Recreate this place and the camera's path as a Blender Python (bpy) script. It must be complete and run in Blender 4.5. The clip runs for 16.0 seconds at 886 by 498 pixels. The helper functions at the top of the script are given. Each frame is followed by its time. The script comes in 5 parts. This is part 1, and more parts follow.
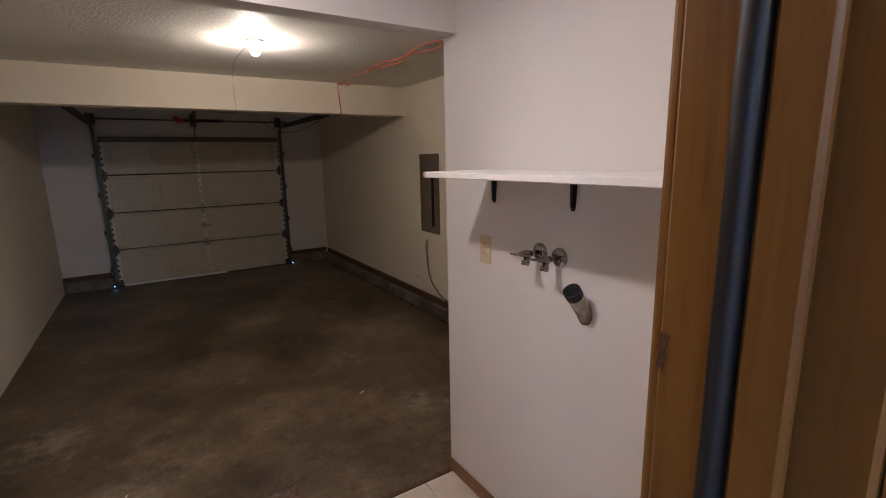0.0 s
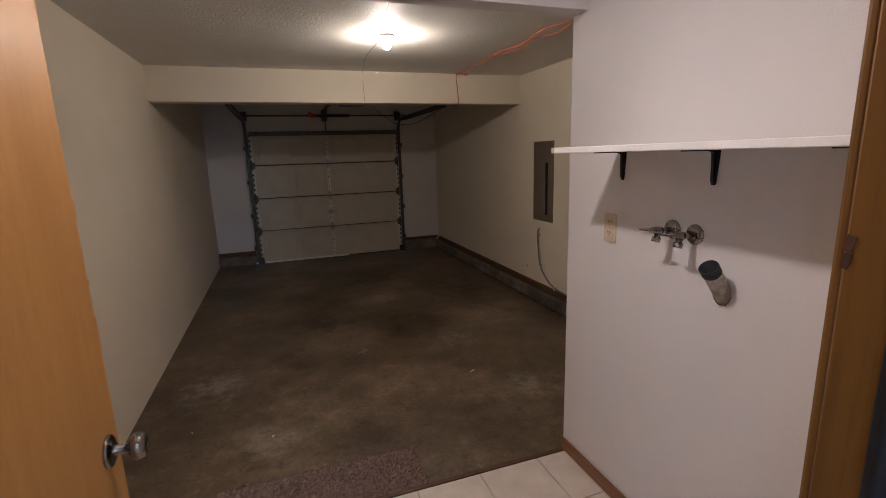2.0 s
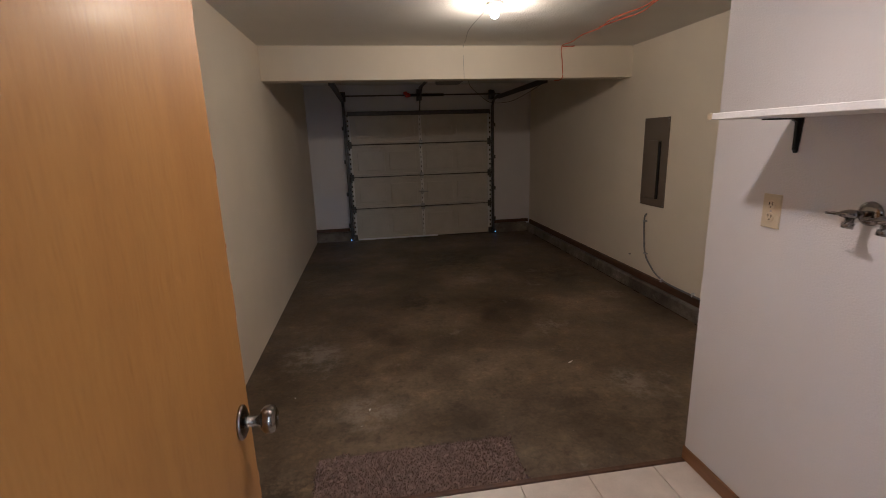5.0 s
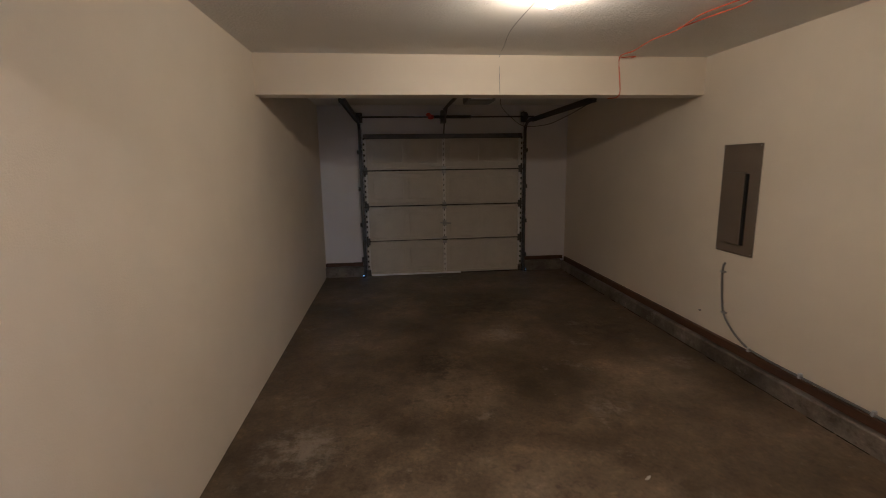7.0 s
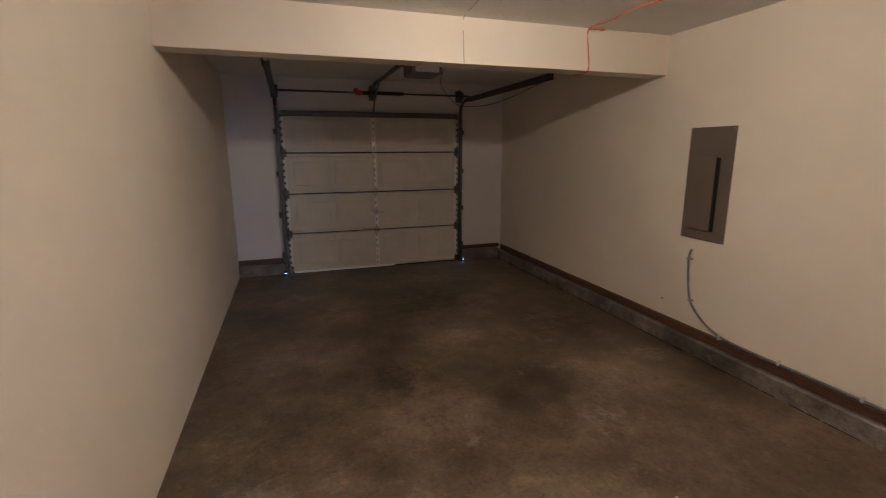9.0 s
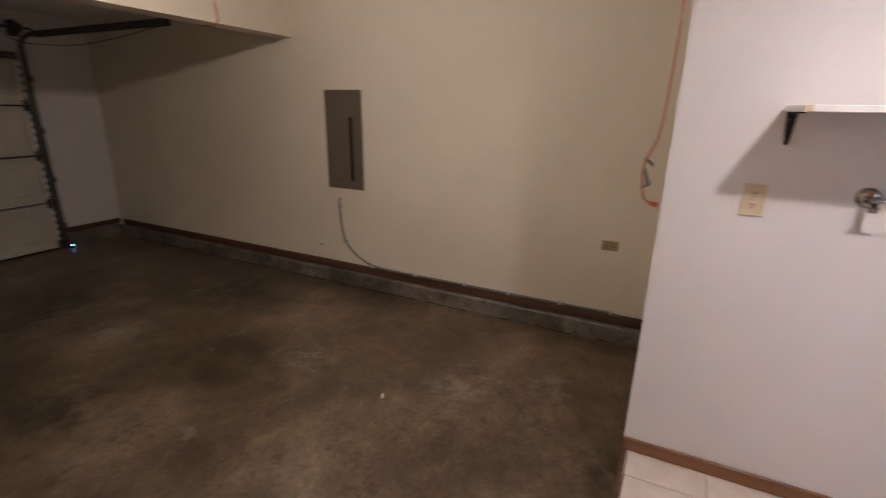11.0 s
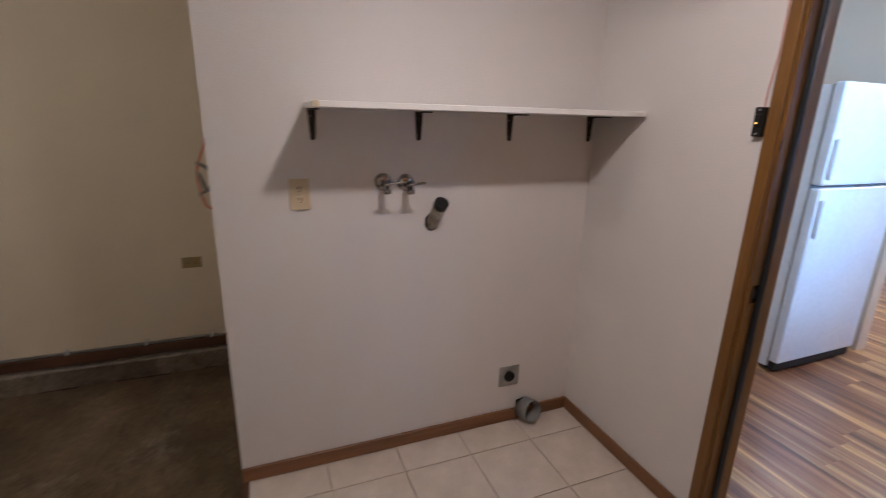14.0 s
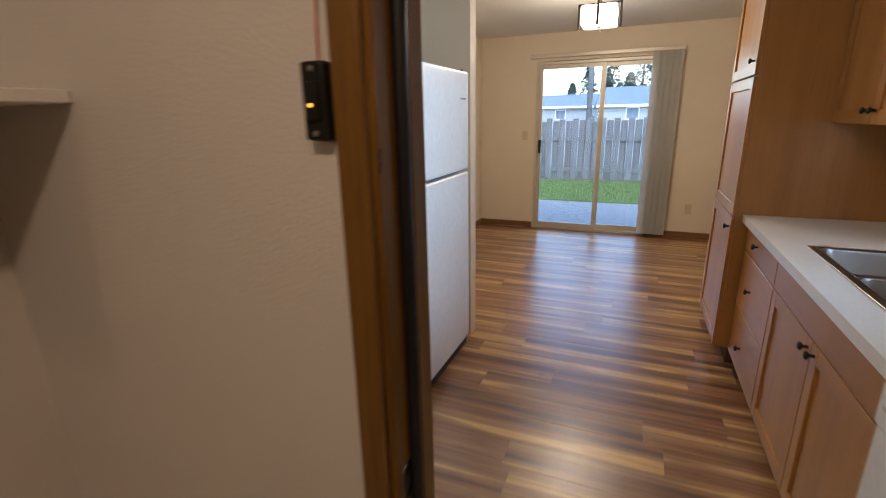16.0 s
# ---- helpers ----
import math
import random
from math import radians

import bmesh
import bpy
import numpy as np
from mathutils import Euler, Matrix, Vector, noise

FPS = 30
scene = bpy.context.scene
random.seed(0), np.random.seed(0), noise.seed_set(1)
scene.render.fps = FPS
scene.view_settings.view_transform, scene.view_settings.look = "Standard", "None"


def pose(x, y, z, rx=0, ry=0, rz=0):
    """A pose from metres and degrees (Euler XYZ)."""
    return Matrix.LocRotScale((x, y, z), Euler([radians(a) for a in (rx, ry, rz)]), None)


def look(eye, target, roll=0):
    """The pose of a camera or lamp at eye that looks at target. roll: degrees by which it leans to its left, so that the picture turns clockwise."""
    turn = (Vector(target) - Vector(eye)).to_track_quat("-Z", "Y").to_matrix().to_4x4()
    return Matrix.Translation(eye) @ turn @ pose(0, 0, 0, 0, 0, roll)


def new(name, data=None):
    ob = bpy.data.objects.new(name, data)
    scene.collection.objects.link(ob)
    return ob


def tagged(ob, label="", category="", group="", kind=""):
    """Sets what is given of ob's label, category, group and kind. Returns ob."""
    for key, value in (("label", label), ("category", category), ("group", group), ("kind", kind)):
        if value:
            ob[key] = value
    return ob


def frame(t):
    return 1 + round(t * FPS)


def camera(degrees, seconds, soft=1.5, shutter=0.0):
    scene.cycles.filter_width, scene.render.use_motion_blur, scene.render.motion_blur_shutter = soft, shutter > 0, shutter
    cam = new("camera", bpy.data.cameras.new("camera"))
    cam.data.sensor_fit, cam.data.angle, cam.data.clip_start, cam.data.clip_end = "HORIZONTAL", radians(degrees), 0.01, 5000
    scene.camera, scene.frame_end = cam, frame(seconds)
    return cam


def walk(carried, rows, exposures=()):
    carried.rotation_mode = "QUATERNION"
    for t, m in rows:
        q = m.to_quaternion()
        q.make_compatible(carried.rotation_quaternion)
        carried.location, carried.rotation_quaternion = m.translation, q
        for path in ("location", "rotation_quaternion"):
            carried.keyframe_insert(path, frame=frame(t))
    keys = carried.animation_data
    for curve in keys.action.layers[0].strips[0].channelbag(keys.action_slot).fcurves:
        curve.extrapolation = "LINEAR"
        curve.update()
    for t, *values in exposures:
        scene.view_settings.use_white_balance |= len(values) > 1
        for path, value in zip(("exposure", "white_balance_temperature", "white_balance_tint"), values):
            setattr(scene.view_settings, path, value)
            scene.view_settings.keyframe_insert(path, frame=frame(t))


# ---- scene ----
cam = camera(87.9, 16.0, 0.9, 0.4)
PATH = [
    (0, (-1.142, -0.184, 1.565), (-0.096, 1.476, 1.178), -1.2),
    (0.5, (-1.143, -0.182, 1.507), (-0.201, 1.553, 1.19), -1.1),
    (1, (-1.144, -0.206, 1.501), (-0.439, 1.634, 1.157), -0.7),
    (1.5, (-1.157, -0.208, 1.498), (-0.518, 1.646, 1.105), -1.0),
    (2, (-1.252, -0.229, 1.507), (-0.614, 1.623, 1.105), -1.8),
    (2.5, (-1.29, -0.263, 1.489), (-0.722, 1.607, 1.062), -0.9),
    (3, (-1.299, -0.255, 1.483), (-0.819, 1.629, 1.015), -0.1),
    (3.5, (-1.306, -0.25, 1.481), (-0.913, 1.657, 1.024), 0.2),
    (4, (-1.312, -0.256, 1.494), (-0.968, 1.668, 1.072), -0.5),
    (4.5, (-1.336, -0.225, 1.482), (-1.017, 1.701, 1.048), -1.4),
    (4.7, (-1.35, -0.172, 1.464), (-1.049, 1.751, 1.002), -1.7),
    (6.8, (-1.302, 0.752, 1.478), (-1.052, 2.701, 1.103), -1.4),
    (7, (-1.272, 0.848, 1.485), (-1.059, 2.805, 1.128), -0.9),
    (7.5, (-1.244, 1.052, 1.472), (-1.114, 3.008, 1.075), -0.4),
    (8, (-1.321, 1.262, 1.464), (-1.075, 3.21, 1.084), -0.1),
    (8.2, (-1.364, 1.322, 1.455), (-1.07, 3.264, 1.077), -0.1),
    (10.3, (-1.933, 1.577, 1.446), (-0.599, 2.961, 0.892), 0.8),
    (10.5, (-1.944, 1.568, 1.459), (-0.505, 2.837, 0.893), 1.0),
    (11, (-1.96, 1.578, 1.499), (-0.244, 2.414, 0.903), 1.0),
    (11.5, (-1.944, 1.554, 1.502), (-0.095, 2.005, 0.889), 1.6),
    (12, (-1.926, 1.533, 1.501), (-0.024, 1.666, 0.898), 1.4),
    (12.5, (-1.912, 1.519, 1.504), (-0.016, 1.305, 0.903), 1.4),
    (13, (-1.899, 1.496, 1.502), (-0.032, 1.121, 0.891), 1.3),
    (13.5, (-1.873, 1.483, 1.499), (-0.015, 1.054, 0.897), 0.8),
    (14, (-1.759, 1.417, 1.476), (0.03, 0.71, 0.929), 1.4),
    (14.5, (-1.527, 1.201, 1.483), (0.044, 0.081, 0.957), -0.2),
    (15, (-1.341, 1.051, 1.465), (-0.253, -0.523, 0.882), -1.8),
    (15.5, (-1.197, 0.857, 1.46), (-0.374, -0.863, 0.857), -1.6),
    (16, (-1.108, 0.462, 1.469), (-0.357, -1.308, 0.916), -1.1),
]
EXPOSURES = [(0.0, 1.88, 4580, 13), (4.5, 1.88, 4580, 12.5), (7.0, 2.1, 4680, 12), (7.5, 2.1, 4640, 13), (8.0, 2.33, 4620, 14), (10.5, 2.7, 4700, 14), (11.0, 2.5, 4500, 13), (12.0, 1.87, 4580, 11.5), (13.5, 1.68, 4580, 11.5), (14.0, 1.68, 4520, 11), (14.5, 0.97, 4500, 8.5), (15.0, 0.74, 4850, 6.5), (15.5, 0.80, 5400, 8.5), (16.0, 0.80, 5950, 10)]
walk(cam, [(t, look(eye, target, roll)) for t, eye, target, roll in PATH], EXPOSURES)

# ---- world, lamps, exposure ----
world = bpy.data.worlds.new("overcast_sky")
scene.world = world
world.use_nodes = True
wn = world.node_tree.nodes
sky = wn.new("ShaderNodeTexSky")
sky.sky_type, sky.sun_disc = "NISHITA", False
sky.sun_elevation, sky.sun_rotation = radians(50), radians(340)
world.node_tree.links.new(sky.outputs[0], wn["Background"].inputs[0])
wn["Background"].inputs[1].default_value = 0.52
sun = new("sun", bpy.data.lights.new("sun", "SUN"))
sun.data.energy, sun.data.angle, sun.data.color = 0.6, radians(20), (1.0, 0.97, 0.93)
sun.rotation_euler = (radians(40), 0, radians(200))


def lamp(name, loc, watts, colour, radius=0.04):
    ob = new(name, bpy.data.lights.new(name, "POINT"))
    ob.data.energy, ob.data.color, ob.data.shadow_soft_size = watts, colour, radius
    ob.location = loc
    return ob


lamp("garage_bulb_light", (-0.41, 3.36, 2.305), 7.6, (1.0, 0.655, 0.335), 0.032)
dome = new("laundry_light", bpy.data.lights.new("laundry_light", "AREA"))
dome.data.shape, dome.data.size, dome.data.energy, dome.data.color = "DISK", 0.10, 4.2, (1.0, 0.67, 0.41)
dome.location = (-1.10, 0.86, 2.285)
lamp("laundry_glow", (-1.10, 0.86, 2.285), 0.6, (1.0, 0.67, 0.41), 0.045)
lamp("kitchen_light", (-0.72, -3.66, 2.13), 23, (1.0, 0.81, 0.60), 0.14)
# Added fill lamp with no known source; it brightens the near kitchen.
lamp("kitchen_near_fill", (-0.95, -1.3, 2.2), 3.3, (1.0, 0.86, 0.70), 0.19)
skylight = new("sink_window_daylight", bpy.data.lights.new("sink_window_daylight", "AREA"))
skylight.data.shape, skylight.data.size, skylight.data.size_y = "RECTANGLE", 0.86, 0.60
skylight.data.spread = radians(78)
skylight.data.energy, skylight.data.color = 4.2, (0.60, 0.80, 1.0)
skylight.matrix_world = pose(-2.362, -1.26, 1.575, 0, -90, 0)


# ---- materials ----
ZG = -0.218            # garage slab
def ramp(nt, fac, stops):
    r = nt.nodes.new("ShaderNodeValToRGB")
    while len(r.color_ramp.elements) < len(stops):
        r.color_ramp.elements.new(0.5)
    for e, (p, c) in zip(r.color_ramp.elements, stops):
        e.position, e.color = p, (*c, 1)
    nt.links.new(fac, r.inputs[0])
    return r.outputs[0]


def noise_node(nt, scale, detail=4, rough=0.55, stretch=(1, 1, 1), shift=None):
    tc = nt.nodes.new("ShaderNodeTexCoord")
    mp = nt.nodes.new("ShaderNodeMapping")
    mp.inputs["Scale"].default_value = stretch
    nt.links.new(tc.outputs["Object"], mp.inputs[0])
    if shift is not None:
        nt.links.new(shift, mp.inputs["Location"])
    n = nt.nodes.new("ShaderNodeTexNoise")
    n.inputs["Scale"].default_value, n.inputs["Detail"].default_value, n.inputs["Roughness"].default_value = scale, detail, rough
    nt.links.new(mp.outputs[0], n.inputs["Vector"])
    return n.outputs["Fac"]


def mix(nt, a, b, fac, how="MIX"):
    m = nt.nodes.new("ShaderNodeMix")
    m.data_type, m.blend_type = "RGBA", how
    for sock, v in ((m.inputs[0], fac), (m.inputs[6], a), (m.inputs[7], b)):
        if isinstance(v, (int, float)):
            sock.default_value = v
        elif isinstance(v, tuple):
            sock.default_value = (*v, 1)
        else:
            nt.links.new(v, sock)
    return m.outputs[2]


def bump(nt, bsdf, height, strength, distance=0.01):
    b = nt.nodes.new("ShaderNodeBump")
    b.inputs["Strength"].default_value, b.inputs["Distance"].default_value = strength, distance
    nt.links.new(height, b.inputs["Height"])
    nt.links.new(b.outputs[0], bsdf.inputs["Normal"])


def base(name, colour, rough=0.5, metal=0.0):
    m = bpy.data.materials.new(name)
    m.use_nodes = True
    b = m.node_tree.nodes["Principled BSDF"]
    b.inputs["Base Color"].default_value = (*colour, 1)
    b.inputs["Roughness"].default_value, b.inputs["Metallic"].default_value = rough, metal
    return m, m.node_tree, b


def plain(name, colour, rough=0.5, metal=0.0, vary=0.12, scale=9.0, relief=0.05):
    """A plain surface with two scales of faint stain and grain."""
    m, nt, b = base(name, colour, rough, metal)
    dark = tuple(c * (1 - vary) for c in colour)
    light = tuple(min(1, c * (1 + vary * 0.6)) for c in colour)
    big = ramp(nt, noise_node(nt, scale, 5), ((0.3, dark), (0.7, light)))
    fine = ramp(nt, noise_node(nt, scale * 14, 3), ((0.3, (0.92,) * 3), (0.7, (1, 1, 1))))
    nt.links.new(mix(nt, big, fine, 1.0, "MULTIPLY"), b.inputs["Base Color"])
    if relief:
        bump(nt, b, noise_node(nt, scale * 20, 3), relief, 0.002)
    return m


def painted_wall(name, colour, grain=165, strength=0.24):
    m, nt, b = base(name, colour, 0.62)
    dark = tuple(c * 0.95 for c in colour)
    col = ramp(nt, noise_node(nt, 1.7, 5), ((0.35, dark), (0.65, colour)))
    scuff = ramp(nt, noise_node(nt, 7, 6, 0.7), ((0.66, (1, 1, 1)), (0.8, (0.93, 0.92, 0.9))))
    nt.links.new(mix(nt, col, scuff, 1.0, "MULTIPLY"), b.inputs["Base Color"])
    bump(nt, b, noise_node(nt, grain, 3, 0.5), strength, 0.006)
    return m


def wood(name, dark, light, along="z", rough=0.42, grain=0.25, streak=1.0, coat=0.0, pore=0.55):
    """Veneer with long grain streaks, pores and a slow change of tone from piece to piece."""
    m, nt, b = base(name, light, rough)
    info = nt.nodes.new("ShaderNodeObjectInfo")
    off = nt.nodes.new("ShaderNodeCombineXYZ")
    mul = nt.nodes.new("ShaderNodeMath")
    mul.operation, mul.inputs[1].default_value = "MULTIPLY", 37.0
    nt.links.new(info.outputs["Random"], mul.inputs[0])
    for i in range(3):
        nt.links.new(mul.outputs[0], off.inputs[i])
    k = {"x": (0.06, 1, 1), "y": (1, 0.06, 1), "z": (1, 1, 0.06)}[along]
    k2 = {"x": (0.05, 1, 1), "y": (1, 0.05, 1), "z": (1, 1, 0.05)}[along]
    n1 = noise_node(nt, 16 * streak, 5, 0.6, k, off.outputs[0])
    n2 = noise_node(nt, 170 * streak, 4, 0.6, k2, off.outputs[0])
    col = ramp(nt, n1, ((0.28, dark), (0.72, light)))
    pores = ramp(nt, n2, ((0.36, (0.72, 0.66, 0.6)), (0.52, (1, 1, 1))))
    blot = ramp(nt, noise_node(nt, 2.2, 4, 0.5), ((0.3, (0.88, 0.86, 0.84)), (0.7, (1, 1, 1))))
    nt.links.new(mix(nt, mix(nt, col, pores, pore, "MULTIPLY"), blot, 1.0, "MULTIPLY"), b.inputs["Base Color"])
    b.inputs["Coat Weight"].default_value, b.inputs["Coat Roughness"].default_value = coat, 0.2
    bump(nt, b, n2, grain, 0.0015)
    return m


def concrete(name, tones, scale=1.0, rough=0.62, worn=(), oily=()):
    m, nt, b = base(name, tones[1], rough)
    n1 = noise_node(nt, 1.3 * scale, 10, 0.66)
    n2 = noise_node(nt, 7 * scale, 10, 0.78)
    col = ramp(nt, n1, ((0.34, tones[0]), (0.50, tones[1]), (0.66, tones[2])))
    patch = ramp(nt, n2, ((0.39, (0.58, 0.54, 0.50)), (0.46, (0.94, 0.93, 0.92)), (0.55, (1, 1, 1)), (0.63, (1.42, 1.38, 1.32))))
    spot = ramp(nt, noise_node(nt, 2.1 * scale, 10, 0.8), ((0.59, (0, 0, 0)), (0.68, (1, 1, 1))))
    col = mix(nt, col, patch, 1.0, "MULTIPLY")
    grit = ramp(nt, noise_node(nt, 38 * scale, 8, 0.75), ((0.36, (0.76, 0.74, 0.72)), (0.5, (1, 1, 1)), (0.64, (1.22, 1.2, 1.17))))
    fleck = ramp(nt, noise_node(nt, 21 * scale, 6, 0.7), ((0.68, (0, 0, 0)), (0.74, (0.5, 0.5, 0.5))))
    col = mix(nt, col, grit, 1.0, "MULTIPLY")
    col = mix(nt, col, tones[3], mix(nt, (0, 0, 0), spot, 0.45), "MIX")
    col = mix(nt, col, tones[3], fleck)
    tc = nt.nodes.new("ShaderNodeTexCoord")
    ragged = ramp(nt, noise_node(nt, 8, 10, 0.8), ((0.44, (0.1, 0.1, 0.1)), (0.62, (1, 1, 1))))
    for spots, tone, most in ((worn, tones[3], 0.42), (oily, tuple(c * 0.35 for c in tones[0]), 0.8)):
        for x, y, r in spots:
            sp = nt.nodes.new("ShaderNodeVectorMath")
            sp.operation, sp.inputs[1].default_value = "DISTANCE", (x, y, ZG)
            nt.links.new(tc.outputs["Object"], sp.inputs[0])
            near = nt.nodes.new("ShaderNodeMapRange")
            near.inputs[1].default_value, near.inputs[2].default_value = r, 0.0
            nt.links.new(sp.outputs["Value"], near.inputs[0])
            both = nt.nodes.new("ShaderNodeMath")
            both.operation = "MULTIPLY"
            nt.links.new(near.outputs[0], both.inputs[0])
            nt.links.new(ragged, both.inputs[1])
            mask = ramp(nt, both.outputs[0], ((0.12, (0, 0, 0)), (0.55, (most,) * 3)))
            col = mix(nt, col, tone, mask)
    nt.links.new(col, b.inputs["Base Color"])
    nt.links.new(ramp(nt, n2, ((0.3, (0.34,) * 3), (0.7, (0.58,) * 3))), b.inputs["Roughness"])
    bump(nt, b, noise_node(nt, 60, 5, 0.7), 0.25, 0.003)
    return m


def plank_floor(name):
    """Vinyl planks: strips of amber, walnut and grey-brown that run along x."""
    m, nt, b = base(name, (0.3, 0.17, 0.08), 0.33)
    info = nt.nodes.new("ShaderNodeObjectInfo")
    off = nt.nodes.new("ShaderNodeCombineXYZ")
    mul = nt.nodes.new("ShaderNodeMath")
    mul.operation, mul.inputs[1].default_value = "MULTIPLY", 53.0
    nt.links.new(info.outputs["Random"], mul.inputs[0])
    for i in range(3):
        nt.links.new(mul.outputs[0], off.inputs[i])
    n1 = noise_node(nt, 11.5, 3, 0.55, (0.045, 1, 1), off.outputs[0])
    n2 = noise_node(nt, 90, 5, 0.6, (0.03, 1, 1), off.outputs[0])
    n3 = noise_node(nt, 5, 4, 0.6, (0.5, 1, 1), off.outputs[0])
    col = ramp(nt, n1, ((0.34, (0.11, 0.046, 0.019)), (0.43, (0.27, 0.122, 0.050)), (0.50, (0.36, 0.185, 0.078)),
                        (0.55, (0.40, 0.255, 0.120)), (0.60, (0.74, 0.49, 0.19)), (0.66, (0.52, 0.32, 0.125))))
    fine = ramp(nt, n2, ((0.34, (0.68, 0.62, 0.58)), (0.6, (1.05, 1.05, 1.05))))
    tone = ramp(nt, n3, ((0.3, (0.80, 0.78, 0.78)), (0.7, (1.1, 1.06, 1.0))))
    col = mix(nt, mix(nt, col, fine, 1.0, "MULTIPLY"), tone, 1.0, "MULTIPLY")
    knots = ramp(nt, noise_node(nt, 24, 4, 0.6, (0.45, 1, 1), off.outputs[0]), ((0.27, (0.42, 0.36, 0.32)), (0.34, (1, 1, 1))))
    nt.links.new(mix(nt, col, knots, 1.0, "MULTIPLY"), b.inputs["Base Color"])
    nt.links.new(ramp(nt, n2, ((0.3, (0.37,) * 3), (0.7, (0.28,) * 3))), b.inputs["Roughness"])
    b.inputs["Specular IOR Level"].default_value = 1.0
    bump(nt, b, n2, 0.08, 0.001)
    return m


def glass_pane(name, tint=(0.93, 0.97, 0.97)):
    m, nt, b = base(name, tint, 0.0)
    b.inputs["Transmission Weight"].default_value, b.inputs["IOR"].default_value = 1.0, 1.4
    return m


def glowing(name, colour, strength):
    m, nt, b = base(name, colour, 0.4)
    b.inputs["Emission Color"].default_value, b.inputs["Emission Strength"].default_value = (*colour, 1), strength
    return m


# Same off-white paint as LAUNDRY; warm bulb tint is put into this copy.
WALL = painted_wall("garage_wall_warm_tint", (0.755, 0.680, 0.548))
LAUNDRY = painted_wall("laundry_wall_paint", (0.68, 0.65, 0.635))
CEIL = painted_wall("textured_ceiling_paint", (0.74, 0.72, 0.67), 62, 0.8)
KWALL = painted_wall("kitchen_wall_paint", (0.71, 0.615, 0.48))
WORN = ((0.21, 3.71, 0.24), (-0.18, 5.31, 0.38), (0.66, 2.05, 0.2), (-1.43, 2.6, 0.34), (1.17, 4.36, 0.22), (0.35, 2.6, 0.3), (-1.9, 3.5, 0.4))
OILY = ((-1.89, 1.95, 0.32), (0.1, 1.66, 0.26), (-0.3, 1.66, 0.26), (-0.7, 1.66, 0.2), (-0.2, 6.2, 0.8), (0.9, 5.2, 0.6), (-0.9, 4.6, 0.5))
CONCRETE = concrete("stained_concrete", ((0.054, 0.038, 0.021), (0.117, 0.085, 0.050), (0.203, 0.155, 0.099), (0.37, 0.33, 0.27)), 1.0, 0.62,
                    WORN, OILY)
CURB = concrete("curb_concrete", ((0.068, 0.058, 0.046), (0.148, 0.128, 0.102), (0.24, 0.212, 0.175), (0.44, 0.41, 0.36)), 2.0)
TILE = plain("cream_tile", (0.62, 0.545, 0.47), 0.30, 0, 0.13, 9, 0.03)
GROUT = plain("grout", (0.56, 0.49, 0.41), 0.9, 0, 0.3, 12, 0.2)
TRIM = wood("brown_trim", (0.14, 0.065, 0.024), (0.26, 0.128, 0.048), "y", 0.4)
TRIM_X = wood("brown_trim_crosswise", (0.14, 0.065, 0.024), (0.26, 0.128, 0.048), "x", 0.4)
JAMB = wood("jamb_wood", (0.112, 0.049, 0.008), (0.225, 0.111, 0.016), "z", 0.35)
DOORWOOD = wood("door_veneer", (0.300, 0.146, 0.031), (0.362, 0.186, 0.041), "z", 0.42, 0.35, 2.4, 0.1, 0.6)
MAPLE = wood("maple_cabinet", (0.35, 0.157, 0.039), (0.48, 0.235, 0.066), "z", 0.36, 0.04, 0.45, 0.15, 0.2)
MAPLE_Y = wood("maple_cabinet_rail", (0.35, 0.157, 0.039), (0.48, 0.235, 0.066), "y", 0.36, 0.04, 0.45, 0.15, 0.2)
SILL_WOOD = wood("sill_wood", (0.052, 0.025, 0.012), (0.12, 0.057, 0.027), "y", 0.6)
RUBBER = plain("black_weatherstrip", (0.007, 0.008, 0.010), 0.46, 0, 0.2, 30)
WHITE = plain("white_enamel", (0.80, 0.81, 0.82), 0.3, 0, 0.03, 3, 0.02)
SHELFWHITE = plain("white_shelf_paint", (0.80, 0.79, 0.77), 0.5, 0, 0.06, 12, 0.06)
BLACK = plain("black_metal", (0.014, 0.013, 0.012), 0.45, 0.4, 0.2, 30)
STEEL = plain("dull_steel", (0.42, 0.42, 0.41), 0.38, 0.9, 0.15, 18)
NICKEL = plain("brushed_nickel", (0.235, 0.215, 0.185), 0.15, 1.0, 0.08, 40, 0.02)
CHROME = plain("chrome", (0.34, 0.33, 0.32), 0.13, 1.0, 0.06, 40, 0.02)
DARKSTEEL = plain("dark_track_steel", (0.10, 0.10, 0.10), 0.5, 0.7, 0.25, 14)
GDOOR = plain("garage_door_panel", (0.55, 0.51, 0.43), 0.55, 0, 0.08, 4, 0.05)
GDRAIL = plain("garage_door_rail", (0.70, 0.68, 0.63), 0.45, 0.0, 0.12, 9, 0.05)
PANELGREY = plain("grey_panel_steel", (0.142, 0.113, 0.082), 0.45, 0.0, 0.06, 6, 0.02)
ALMOND = plain("almond_plastic", (0.60, 0.50, 0.33), 0.4, 0, 0.04, 20, 0)
AGED = plain("aged_ivory_plastic", (0.33, 0.26, 0.12), 0.45, 0, 0.08, 20, 0)
ORANGE = plain("orange_cord", (0.62, 0.135, 0.045), 0.5, 0, 0.1, 40)
RED = plain("red_plastic", (0.55, 0.03, 0.015), 0.5, 0, 0.1, 20)
PIPEGREY = plain("grey_pipe", (0.21, 0.21, 0.205), 0.5, 0.2, 0.15, 15)
PIPEBEIGE = plain("weathered_pipe", (0.36, 0.32, 0.25), 0.6, 0.1, 0.55, 34)
